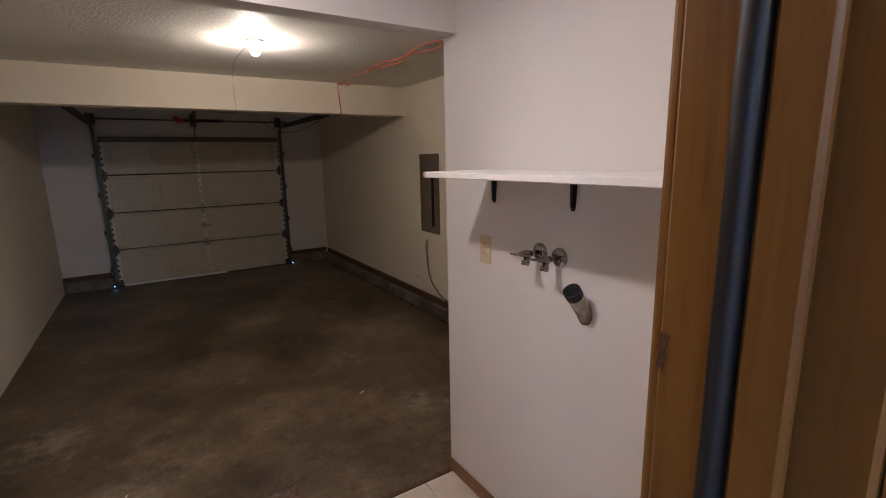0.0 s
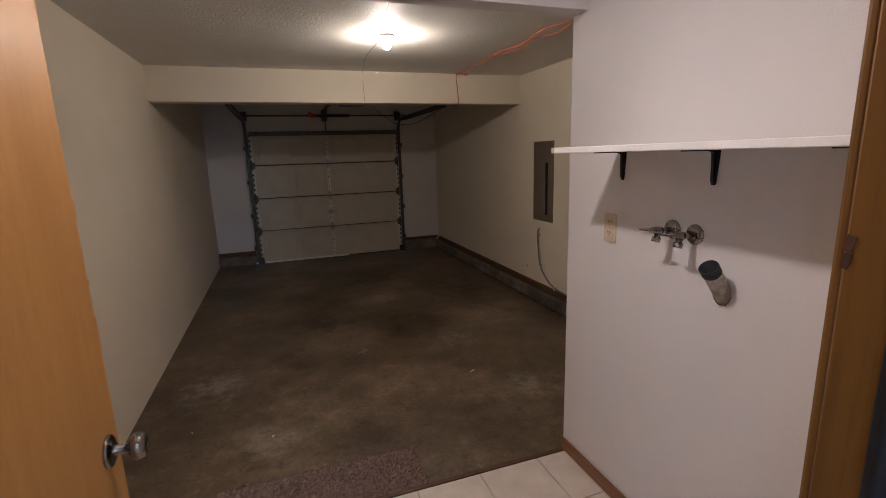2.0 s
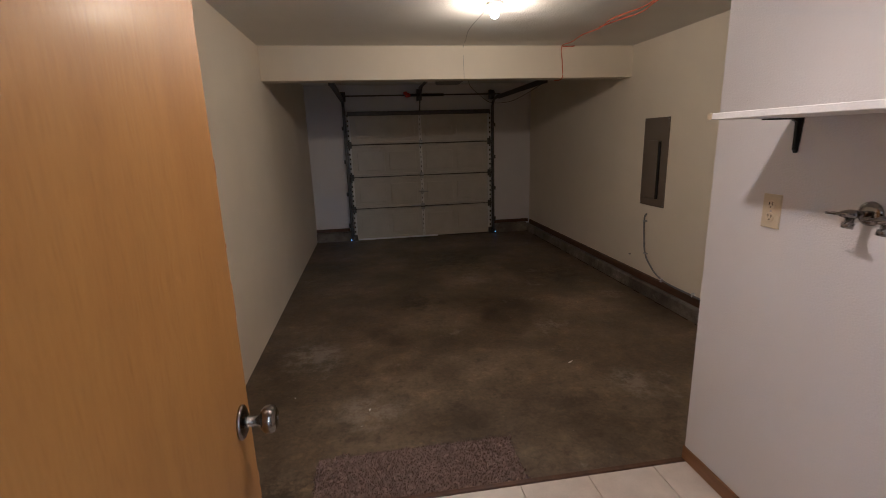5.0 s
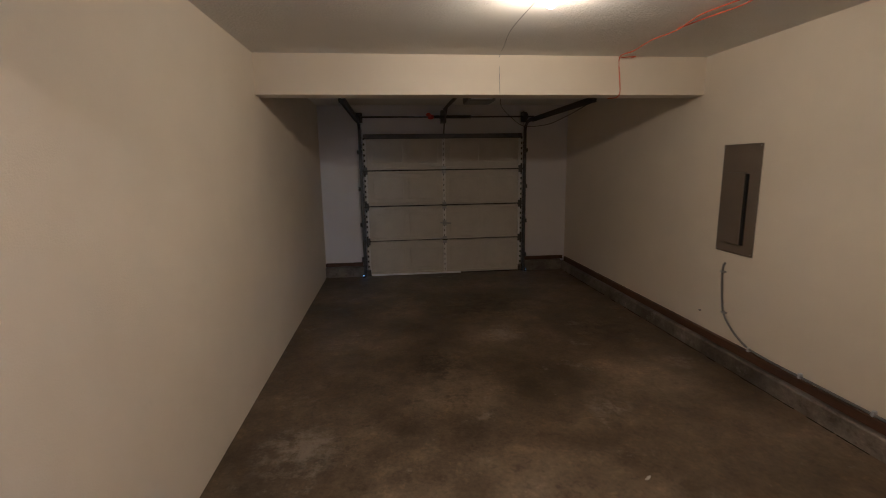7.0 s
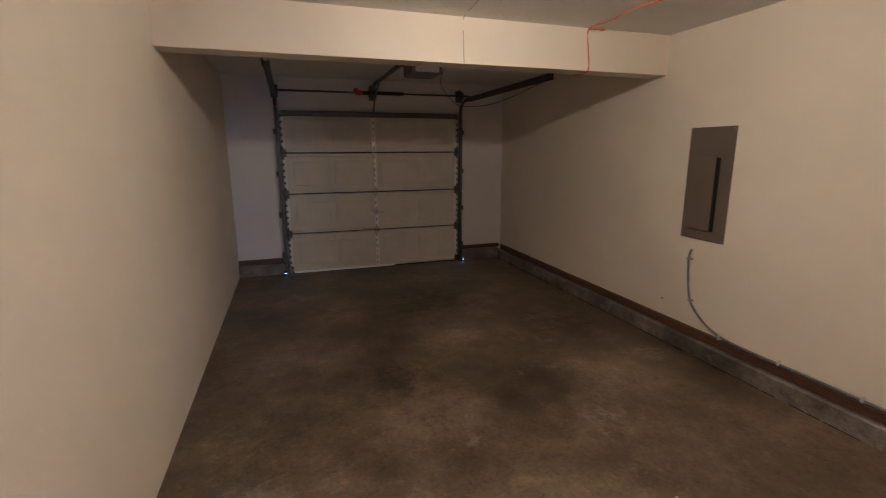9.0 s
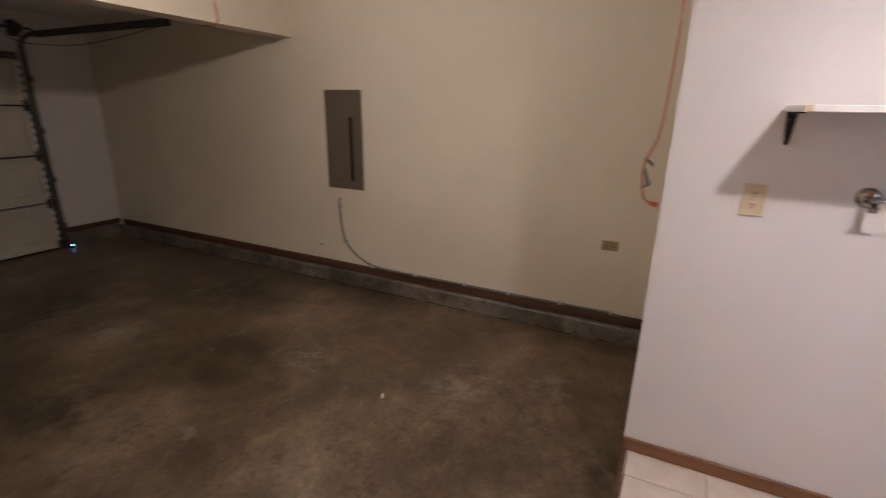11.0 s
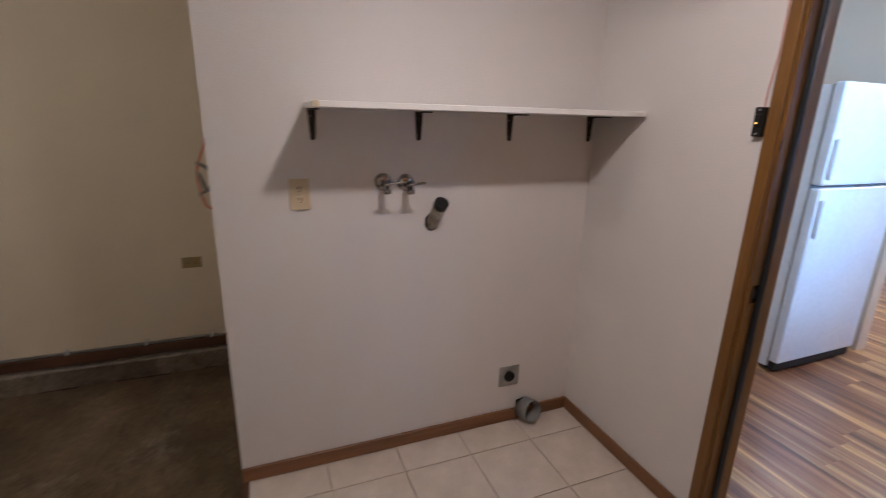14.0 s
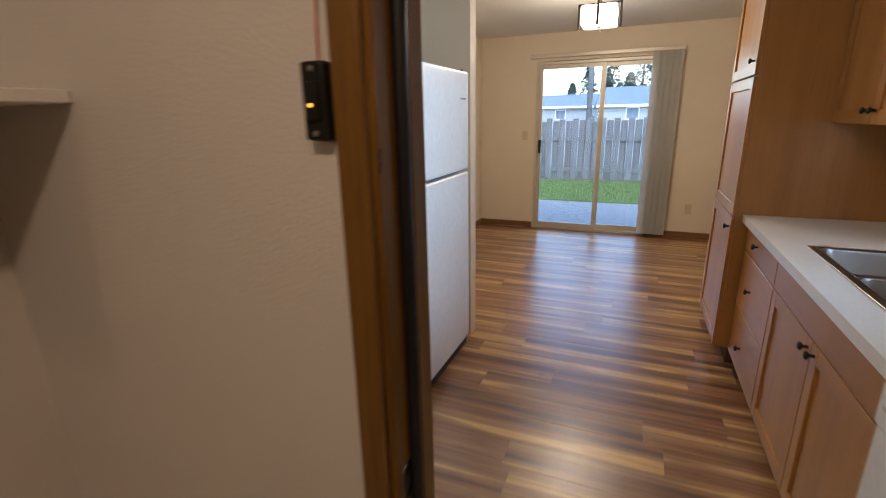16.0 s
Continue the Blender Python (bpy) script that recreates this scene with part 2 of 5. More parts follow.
# Near-black puts the shade inside holes, slots and gaps into the colour.
DARK = plain("hole_shade", (0.006, 0.006, 0.006), 0.9, 0, 0.1, 20)
CARPET = plain("mauve_carpet", (0.29, 0.205, 0.165), 0.95, 0, 0.35, 45, 0.9)
COUNTER = plain("white_laminate", (0.78, 0.77, 0.73), 0.28, 0, 0.03, 5, 0.02)
SINKSTEEL = plain("sink_steel", (0.31, 0.29, 0.26), 0.30, 1.0, 0.05, 30, 0.02)
PLANK = plank_floor("plank_floor")
ALU = plain("cream_aluminium", (0.62, 0.56, 0.46), 0.4, 0.3, 0.06, 12)
GLASS = glass_pane("window_glass")
BLIND = plain("white_vinyl_blind", (0.86, 0.83, 0.77), 0.5, 0, 0.04, 8, 0.02)
bt = BLIND.node_tree
thin = bt.nodes.new("ShaderNodeBsdfTranslucent")
thin.inputs[0].default_value = (0.85, 0.84, 0.82, 1)
blend = bt.nodes.new("ShaderNodeMixShader")
blend.inputs[0].default_value = 0.2
bt.links.new(bt.nodes["Principled BSDF"].outputs[0], blend.inputs[1])
bt.links.new(thin.outputs[0], blend.inputs[2])
bt.links.new(blend.outputs[0], bt.nodes["Material Output"].inputs[0])
FENCEWOOD = wood("grey_fence_wood", (0.090, 0.094, 0.102), (0.175, 0.18, 0.19), "z", 0.85, 0.5)
GRASS = plain("lawn", (0.135, 0.20, 0.055), 0.9, 0, 0.45, 9, 0.8)
GRAVEL = plain("gravel", (0.25, 0.255, 0.26), 0.9, 0, 0.6, 22, 0.9)
# Pale bluish haze of distance is mixed into the conifer green.
LEAF = plain("hazed_conifer", (0.11, 0.155, 0.135), 0.8, 0, 0.4, 2, 0.3)
BARK = plain("bark", (0.12, 0.09, 0.07), 0.9, 0, 0.3, 8, 0.5)
ROOF = plain("blue_grey_roof", (0.16, 0.20, 0.25), 0.8, 0, 0.2, 3, 0.2)
SIDING = plain("pale_siding", (0.34, 0.36, 0.38), 0.7, 0, 0.08, 3, 0.1)
BULB = glowing("lit_bulb", (1.0, 0.86, 0.62), 22.0)
SHADE = glowing("lit_glass_shade", (1.0, 0.84, 0.60), 2.8)
PORCELAIN = plain("white_porcelain", (0.8, 0.79, 0.76), 0.3, 0, 0.03, 20, 0)
LED = glowing("amber_indicator", (1.0, 0.45, 0.05), 1.2)
LIGHTGREY = plain("pale_grey_plastic", (0.55, 0.56, 0.57), 0.4, 0, 0.05, 20, 0)
PAPER = plain("white_paper", (0.75, 0.73, 0.68), 0.8, 0, 0.08, 30)

# ---- building helpers ----
ORIGIN = {}


def thing(name, loc, label, category, group="", kind=""):
    """An Empty at the base of a thing; its parts are given in world metres."""
    ob = new(name)
    ob.empty_display_size = 0.1
    ob.location = loc
    ORIGIN[ob.name] = Vector(loc)
    return tagged(ob, label, category, group, kind)


def part(name, bm, material, parent, label="", smooth=False):
    """Links a bmesh, given in world metres, as one mesh object under a thing or a part."""
    o = ORIGIN[parent.name]
    me = bpy.data.meshes.new(name)
    bmesh.ops.translate(bm, verts=bm.verts, vec=-o)
    bmesh.ops.recalc_face_normals(bm, faces=bm.faces)
    for f in bm.faces:
        f.smooth = smooth
    bm.to_mesh(me)
    bm.free()
    me.materials.append(material)
    ob = new(name, me)
    ob.parent = parent
    ORIGIN[ob.name] = o
    return tagged(ob, label)


def solo(name, bm, material, loc, label, category, group="", kind="", smooth=False):
    """A thing that is one mesh, its origin at loc."""
    me = bpy.data.meshes.new(name)
    bmesh.ops.translate(bm, verts=bm.verts, vec=-Vector(loc))
    bmesh.ops.recalc_face_normals(bm, faces=bm.faces)
    for f in bm.faces:
        f.smooth = smooth
    bm.to_mesh(me)
    bm.free()
    me.materials.append(material)
    ob = new(name, me)
    ob.location = loc
    ORIGIN[ob.name] = Vector(loc)
    return tagged(ob, label, category, group, kind)


def boxes(*specs, bevel=0.0, seg=1):
    """One bmesh of boxes (x0, x1, y0, y1, z0, z1), with worn edges of that radius."""
    bm = bmesh.new()
    for x0, x1, y0, y1, z0, z1 in specs:
        x0, x1, y0, y1, z0, z1 = min(x0, x1), max(x0, x1), min(y0, y1), max(y0, y1), min(z0, z1), max(z0, z1)
        made = bmesh.ops.create_cube(bm, size=1.0, matrix=Matrix.LocRotScale(
            ((x0 + x1) / 2, (y0 + y1) / 2, (z0 + z1) / 2), None, (x1 - x0, y1 - y0, z1 - z0)))
    if bevel:
        bmesh.ops.bevel(bm, geom=bm.edges[:], offset=bevel, segments=seg, affect="EDGES", profile=0.5)
    return bm


def turned(profile, at, axis="z", seg=24, caps=True):
    """A lathe form: (radius, height) pairs about an axis through at. axis may be a vector."""
    bm = bmesh.new()
    d = Vector({"x": (1, 0, 0), "y": (0, 1, 0), "z": (0, 0, 1)}[axis]) if isinstance(axis, str) else Vector(axis).normalized()
    q = d.to_track_quat("Z", "Y").to_matrix().to_4x4()
    m = Matrix.Translation(at) @ q
    rings = []
    for r, h in profile:
        rings.append([bm.verts.new(m @ Vector((r * math.cos(2 * math.pi * i / seg), r * math.sin(2 * math.pi * i / seg), h)))
                      for i in range(seg)])
    for a, b in zip(rings, rings[1:]):
        for i in range(seg):
            bm.faces.new((a[i], a[(i + 1) % seg], b[(i + 1) % seg], b[i]))
    for ring, r in ((rings[0], profile[0][0]), (rings[-1], profile[-1][0])):
        if r > 1e-4 and caps:
            bm.faces.new(ring)
    bmesh.ops.remove_doubles(bm, verts=bm.verts, dist=1e-5)
    return bm


def tube(points, radius, seg=8, bm=None):
    """A round rod along a run of points."""
    bm = bm or bmesh.new()
    pts = [Vector(p) for p in points]
    rings = []
    for i, p in enumerate(pts):
        d = (pts[min(i + 1, len(pts) - 1)] - pts[max(i - 1, 0)]).normalized()
        q = d.to_track_quat("Z", "Y").to_matrix()
        rings.append([bm.verts.new(p + q @ Vector((radius * math.cos(2 * math.pi * k / seg), radius * math.sin(2 * math.pi * k / seg), 0)))
                      for k in range(seg)])
    for a, b in zip(rings, rings[1:]):
        for k in range(seg):
            bm.faces.new((a[k], a[(k + 1) % seg], b[(k + 1) % seg], b[k]))
    bm.faces.new(rings[0])
    bm.faces.new(rings[-1])
    return bm


def curved(points, steps=8):
    """A smooth run of points through the given ones (Catmull-Rom)."""
    p = [Vector(q) for q in points]
    p = [p[0] * 2 - p[1]] + p + [p[-1] * 2 - p[-2]]
    out = []
    for i in range(1, len(p) - 2):
        for s in range(steps):
            t = s / steps
            out.append(0.5 * ((2 * p[i]) + (p[i + 1] - p[i - 1]) * t + (2 * p[i - 1] - 5 * p[i] + 4 * p[i + 1] - p[i + 2]) * t * t
                              + (3 * p[i] - p[i - 1] - 3 * p[i + 1] + p[i + 2]) * t ** 3))
    out.append(p[-2])
    return out


def structure(name, bm, material, label, category="wall", smooth=False):
    return solo(name, bm, material, (0, 0, 0), label, category, kind="structure", smooth=smooth)


def outline(profile, a, b, along="y"):
    """A closed outline in x and z (or x and y), given thickness from a to b along y (or z)."""
    bm = bmesh.new()
    f = [[bm.verts.new((u, k, v) if along == "y" else (u, v, k)) for u, v in profile] for k in (a, b)]
    bm.faces.new(f[0]), bm.faces.new(f[1])
    for i in range(len(profile)):
        j = (i + 1) % len(profile)
        bm.faces.new((f[0][i], f[0][j], f[1][j], f[1][i]))
    return bm


def wall_round(x0, x1, o0, o1, z0, oz, z1, y0, y1):
    """A wall from x0 to x1 with one opening, o0 to o1, up from its foot to oz."""
    return outline(((x0, z0), (o0, z0), (o0, oz), (o1, oz), (o1, z0), (x1, z0), (x1, z1), (x0, z1)), y0, y1)


# ---- plan ----
XL, XR = -2.336, 1.528  # garage side walls
YB = 8.075             # garage back wall
ZC = 2.39              # garage ceiling
YE = 1.590             # end of the laundry wall and edge of the tiled step
JX, HX = -0.836, -1.652  # latch jamb and hinge jamb of the inner door
ZK = 2.42              # kitchen ceiling
YK = -5.648            # wall with the sliding door
WT = 0.112              # thickness of the wall with the inner door

structure("garage_floor", boxes((XL - 0.2, XR + 0.2, YE - 0.01, YB + 0.3, ZG - 0.12, ZG)), CONCRETE, "stained dark brown concrete garage slab with pale worn patches", "floor")
structure("wall_left", boxes((XL - 0.12, XL, -WT + 0.002, YB + 0.2, ZG, ZC)), WALL, "off-white garage side wall, warm bulb tint in its colour, light texture")
structure("wall_right", boxes((XR, XR + 0.12, YE - 0.12, YB + 0.2, ZG, ZC)), WALL, "off-white garage side wall, warm bulb tint in its colour, light texture")
# The paler paint copy lifts the weakly lit rear wall.
structure("wall_back", wall_round(XL, XR, -1.68, 0.78, ZG, 1.95, ZC, YB, YB + 0.14), LAUNDRY, "off-white back wall round the garage door opening")
structure("ceiling", boxes((XL, XR, 1.45, YB, ZC, ZC + 0.1)), CEIL, "garage ceiling with orange-peel texture", "ceiling")
structure("laundry_ceiling", boxes((XL, 0.0, -WT, 1.49, ZC, ZC + 0.1)), CEIL, "textured ceiling over the laundry area", "ceiling")
structure("header_beam", boxes((XL, XR, 4.848, 5.04, 2.071, ZC)), WALL, "painted drywall header beam across the garage ceiling", "beam")
structure("laundry_beam", boxes((XL, 0.0, 1.49, YE - 0.003, 2.068, ZC + 0.1)), LAUNDRY, "white drywall beam over the tiled step", "beam")
structure("wall_laundry", boxes((0.0, 0.115, -WT, YE, ZG, ZC)), LAUNDRY, "white textured laundry wall with hookups")
structure("wall_beside_laundry", boxes((0.115, XR, 1.50, YE, ZG, ZC)), WALL, "painted garage wall beside the laundry alcove")
structure("wall_door", wall_round(XL, 0.0, HX - 0.03, JX + 0.03, 0.0, 2.07, ZC, -WT, 0.0), LAUNDRY, "white textured wall round the kitchen doorway")
structure("laundry_floor", boxes((XL, 0.0, -WT, YE, ZG - 0.1, -0.008)), GROUT, "grouted bed of the tiled laundry floor", "floor")
structure("kitchen_floor_base", boxes((XL - 0.1, 1.1, YK - 0.14, -WT, -0.12, -0.006)), SILL_WOOD, "floor under the vinyl planks", "floor")
structure("kitchen_ceiling", boxes((XL - 0.1, 1.1, YK - 0.1, -WT, ZK, ZK + 0.1)), CEIL, "textured white kitchen ceiling", "ceiling")
structure("kitchen_wall_left", boxes((XL - 0.12, XL, YK, -1.60, 0, ZK), (XL - 0.12, XL, -0.92, -WT, 0, ZK), (XL - 0.12, XL, -1.60, -0.92, 0, 1.10), (XL - 0.12, XL, -1.60, -0.92, 2.05, ZK)), KWALL, "cream painted kitchen wall behind the cabinets")
win2 = thing("window_2", (XL - 0.06, -1.26, 1.10), "white-framed kitchen window over the sink", "window", kind="structure")
part("window_frame", boxes((XL - 0.09, XL - 0.04, -1.60, -1.57, 1.10, 2.05), (XL - 0.09, XL - 0.04, -0.95, -0.92, 1.10, 2.05), (XL - 0.09, XL - 0.04, -1.57, -0.95, 1.10, 1.13), (XL - 0.09, XL - 0.04, -1.57, -0.95, 2.02, 2.05), bevel=0.002), WHITE, win2)
pane2 = part("pane", boxes((XL - 0.068, XL - 0.062, -1.571, -0.949, 1.129, 2.021)), GLASS, win2, "clear glass pane")
pane2.visible_shadow = False
part("window_sill", boxes((XL - 0.039, XL + 0.012, -1.62, -0.90, 1.078, 1.099), bevel=0.003), WHITE, win2)
structure("kitchen_wall_right", outline(((0.62, -WT), (0.72, -WT), (0.72, -2.30), (0.989, -2.30), (0.989, YK), (0.889, YK), (0.889, -2.40), (-0.135, -2.40), (-0.135, -2.30), (0.62, -2.30)), 0.0, ZK, "z"), KWALL, "cream painted kitchen and dining wall")
structure("kitchen_wall_end", wall_round(XL, 0.989, -1.235, 0.165, 0.0, 2.10, ZK, YK - 0.14, YK), KWALL, "cream painted wall round the sliding door")
structure("kitchen_door_wall_side", wall_round(XL, 0.62, HX - 0.03, JX + 0.03, 0.0, 2.07, ZK, -WT - 0.012, -WT), KWALL, "cream painted kitchen side of the doorway wall")

# ---- trims of the garage and laundry ----
structure("curb_right", boxes((1.455, XR + 0.01, YE, YB, ZG - 0.05, -0.085), bevel=0.012), CURB, "rough concrete stem-wall curb along the garage wall", "curb")
joint = bmesh.new()
rg = random.Random(31)
for k in range(64):
    y0, w = YE + 0.01 + 0.1 * k, rg.uniform(0.0, 0.012)
    if w > 0.003:
        bmesh.ops.create_cube(joint, size=1, matrix=Matrix.LocRotScale((1.4545 - w / 2, y0 + 0.05, ZG), Euler((0, 0, rg.uniform(-0.02, 0.02))), (w, rg.uniform(0.08, 0.115), 0.004)))
structure("slab_joint", joint, DARK, "broken dark gap between slab and curb", "joint")
structure("curb_back_left", boxes((XL, -1.74, 8.0, YB + 0.01, ZG - 0.05, -0.055), bevel=0.012), CURB, "rough concrete curb under the back wall", "curb")
structure("curb_back_right", boxes((0.84, 1.455, 8.0, YB + 0.01, ZG - 0.05, -0.055), bevel=0.012), CURB, "rough concrete curb under the back wall", "curb")
structure("sill_trim_right", boxes((1.495, XR + 0.005, YE + 0.002, 7.99, -0.083, -0.012), bevel=0.004), SILL_WOOD, "dark brown wooden sill strip above the curb", "trim")
structure("sill_trim_back_left", boxes((XL, -1.76, 8.03, YB + 0.005, -0.053, 0.0), bevel=0.004), SILL_WOOD, "brown wooden sill strip above the curb", "trim")
structure("sill_trim_back_right", boxes((0.86, 1.49, 8.03, YB + 0.005, -0.053, 0.0), bevel=0.004), SILL_WOOD, "brown wooden sill strip above the curb", "trim")
structure("step_nosing", boxes((XL, 0.0, 1.5695, YE + 0.004, -0.035, 0.003), bevel=0.003), SILL_WOOD, "worn brown wooden nosing along the tiled step", "trim")
structure("step_riser", boxes((XL, 0.0, YE - 0.008, YE + 0.002, ZG, -0.036)), TRIM_X, "brown wooden riser below the tiled step", "trim")
structure("baseboard_laundry", boxes((-0.013, -0.001, 0.001, YE, 0.001, 0.066), bevel=0.003), TRIM, "stained brown wooden baseboard", "baseboard")
structure("baseboard_doorwall", boxes((-0.785, -0.014, 0.0005, 0.013, 0.001, 0.066), bevel=0.003), TRIM_X, "stained brown wooden baseboard", "baseboard")
structure("baseboard_left", boxes((XL + 0.001, XL + 0.013, 0.001, 1.566, 0.001, 0.066), bevel=0.003), TRIM, "stained brown wooden baseboard", "baseboard")

# ---- doorway: jambs, stops, weatherstrip, casings ----
frame_set = thing("door_frame", (JX, -0.07, 0), "stained brown wooden door frame with black weatherstrip", "door frame", kind="structure")
part("latch_jamb", boxes((JX, JX + 0.03, -WT - 0.012, 0.004, 0, 2.07), bevel=0.003), JAMB, frame_set)
part("hinge_jamb", boxes((HX - 0.03, HX, -WT - 0.012, 0.004, 0, 2.07), bevel=0.003), JAMB, frame_set)
part("head_jamb", boxes((HX, JX, -WT - 0.012, 0.004, 2.04, 2.07), bevel=0.003), JAMB, frame_set)
part("latch_stop", boxes((JX - 0.013, JX - 0.001, -0.086, -0.056, 0, 2.04), bevel=0.003), JAMB, frame_set)
part("hinge_stop", boxes((HX + 0.001, HX + 0.013, -0.086, -0.056, 0, 2.04), bevel=0.003), JAMB, frame_set)
part("head_stop", boxes((HX + 0.014, JX - 0.014, -0.086, -0.056, 2.028, 2.039), bevel=0.003), JAMB, frame_set)


def strip(x, s):
    bm = tube([(x + s * 0.007, -0.046, 0.0 + 0.05 * i) for i in range(41)], 0.0095, 10)
    for v in bm.verts:
        v.co.x += 0.0012 * noise.noise(Vector((0, 0, v.co.z * 9))) * (-s)
    return bm


part("weatherstrip", strip(JX, -1), RUBBER, frame_set, "bulging black rubber weatherstrip", True)
part("weatherstrip", strip(HX, 1), RUBBER, frame_set, "bulging black rubber weatherstrip", True)
for nm, x0, x1 in (("latch_casing", JX + 0.008, JX + 0.048), ("hinge_casing", HX - 0.048, HX - 0.008)):
    part(nm, boxes((x0, x1, 0.0045, 0.016, 0.0, 2.09), bevel=0.004, seg=2), JAMB, frame_set)
part("head_casing", boxes((HX - 0.007, JX + 0.007, 0.0045, 0.016, 2.05, 2.09), bevel=0.004), JAMB, frame_set)
for nm, x0, x1 in (("kitchen_casing", JX + 0.006, JX + 0.062), ("kitchen_casing", HX - 0.062, HX - 0.006)):
    part(nm, boxes((x0, x1, -WT - 0.026, -WT - 0.0125, 0.0, 2.10), bevel=0.004, seg=2), MAPLE, frame_set, "pale maple casing")
strike = part("strike_plate", boxes((JX - 0.0015, JX + 0.001, -0.040, -0.012, 0.925, 0.985), bevel=0.0006), NICKEL, frame_set, "worn nickel strike plate")
part("latch_hole", boxes((JX - 0.0022, JX - 0.0012, -0.034, -0.019, 0.94, 0.97)), DARK, strike)
part("strike_screw", turned(((0.0, 0.001), (0.003, 0.001), (0.003, 0.0)), (JX - 0.0016, -0.026, 0.978), (-1, 0, 0), 10), NICKEL, strike)
part("strike_screw", turned(((0.0, 0.001), (0.003, 0.001), (0.003, 0.0)), (JX - 0.0016, -0.026, 0.932), (-1, 0, 0), 10), NICKEL, strike)
rg = random.Random(5)
for i in range(2):
    z, w = 1.415 + 0.014 * i, rg.uniform(0.003, 0.007)
    chip = bmesh.new()
    bmesh.ops.create_cube(chip, size=1, matrix=Matrix.LocRotScale((JX - 0.0002, 0.003 - w / 2, z), Euler((rg.uniform(-.5, .5), 0, 0)), (0.0012, w, rg.uniform(0.009, 0.014))))
    part("torn_splinter", chip, SILL_WOOD, frame_set, "splintered wood where the jamb edge is torn")

# ---- the inner door, standing open ----
DW, DT, DH = 0.812, 0.042, 2.03
door = thing("door_1", (0, 0, 0), "open flush wooden door with honey-brown veneer and nickel knob", "door", kind="structure")
leaf = part("door_leaf", boxes((0.0, DW, -DT, 0.0, 0.008, DH), bevel=0.0025, seg=2), DOORWOOD, door)
KX, KZ = DW - 0.062, 0.955


def knob(parent, side):
    y0 = -DT if side < 0 else 0.0
    d = (0, side, 0)
    at = (KX, y0, KZ)
    k = part("door_knob", turned(((0.0, 0.066), (0.016, 0.066), (0.0235, 0.062), (0.0265, 0.054), (0.0255, 0.045), (0.019, 0.038), (0.0115, 0.035), (0.0, 0.035)), at, d, 28), NICKEL, parent, "round brushed nickel knob", True)
    part("knob_neck", turned(((0.013, 0.008), (0.0095, 0.014), (0.0095, 0.036)), at, d, 20), NICKEL, k, "", True)
    part("knob_rose", turned(((0.0325, 0.0), (0.0325, 0.004), (0.030, 0.0065), (0.027, 0.0065), (0.022, 0.010), (0.0, 0.010)), at, d, 28), NICKEL, k, "", True)
    part("privacy_button", turned(((0.005, 0.0662), (0.005, 0.068), (0.0, 0.068)), at, d, 12), NICKEL, k, "", True)


knob(leaf, -1)
knob(leaf, 1)
part("latch_plate", boxes((DW - 0.001, DW + 0.0012, -0.034, -0.009, KZ - 0.028, KZ + 0.028), bevel=0.0004), NICKEL, leaf)
part("latch_bolt", boxes((DW, DW + 0.009, -0.028, -0.015, KZ - 0.007, KZ + 0.007), bevel=0.002), NICKEL, leaf)
for z in (0.25, 1.02, 1.80):
    part("hinge", tube([(-0.004, 0.006, z - 0.045), (-0.004, 0.006, z + 0.045)], 0.006, 10), NICKEL, door, "nickel butt hinge")
rg = random.Random(8)
for i in range(6):
    x, z, a, l = rg.uniform(0.25, 0.75), rg.uniform(0.9, 1.75), rg.uniform(0, 3), rg.uniform(0.008, 0.05)
    part("scratch", boxes((x, x + l * abs(math.cos(a)) + 0.002, -DT - 0.0005, -DT + 0.001, z, z + 0.003)), MAPLE, leaf, "pale scratch in the veneer")
for i in range(16):
    z, w, l = rg.uniform(0.35, 1.95), rg.uniform(0.0015, 0.005), rg.uniform(0.006, 0.05)
    part("edge_chip", boxes((DW - w, DW + 0.0004, -DT - 0.0005, -DT + w, z, z + l), bevel=0.0004), MAPLE, leaf, "pale chip along the worn door edge")
door.matrix_world = pose(HX + 0.001, 0.004, 0.0, 0, 0, 91.0)

# ---- laundry fittings ----
shelf = thing("wall_shelf", (-0.15, 0.63, 1.49), "long white painted wooden shelf on black brackets", "shelf")
part("shelf_board", boxes((-0.305, -0.001, 0.002, 1.262, 1.499, 1.519), bevel=0.002), SHELFWHITE, shelf)
part("bare_end", boxes((-0.3062, -0.304, 1.246, 1.2635, 1.4995, 1.5185)), ALMOND, shelf, "bare unpainted wood at the end")


def prism(profile, x0, x1):
    """A flat outline in y and z, given thickness along x."""
    bm = bmesh.new()
    f = [[bm.verts.new((x, y, z)) for y, z in profile] for x in (x0, x1)]
    bm.faces.new(f[0]), bm.faces.new(f[1])
    for i in range(len(profile)):
        j = (i + 1) % len(profile)
        bm.faces.new((f[0][i], f[0][j], f[1][j], f[1][i]))
    return bm


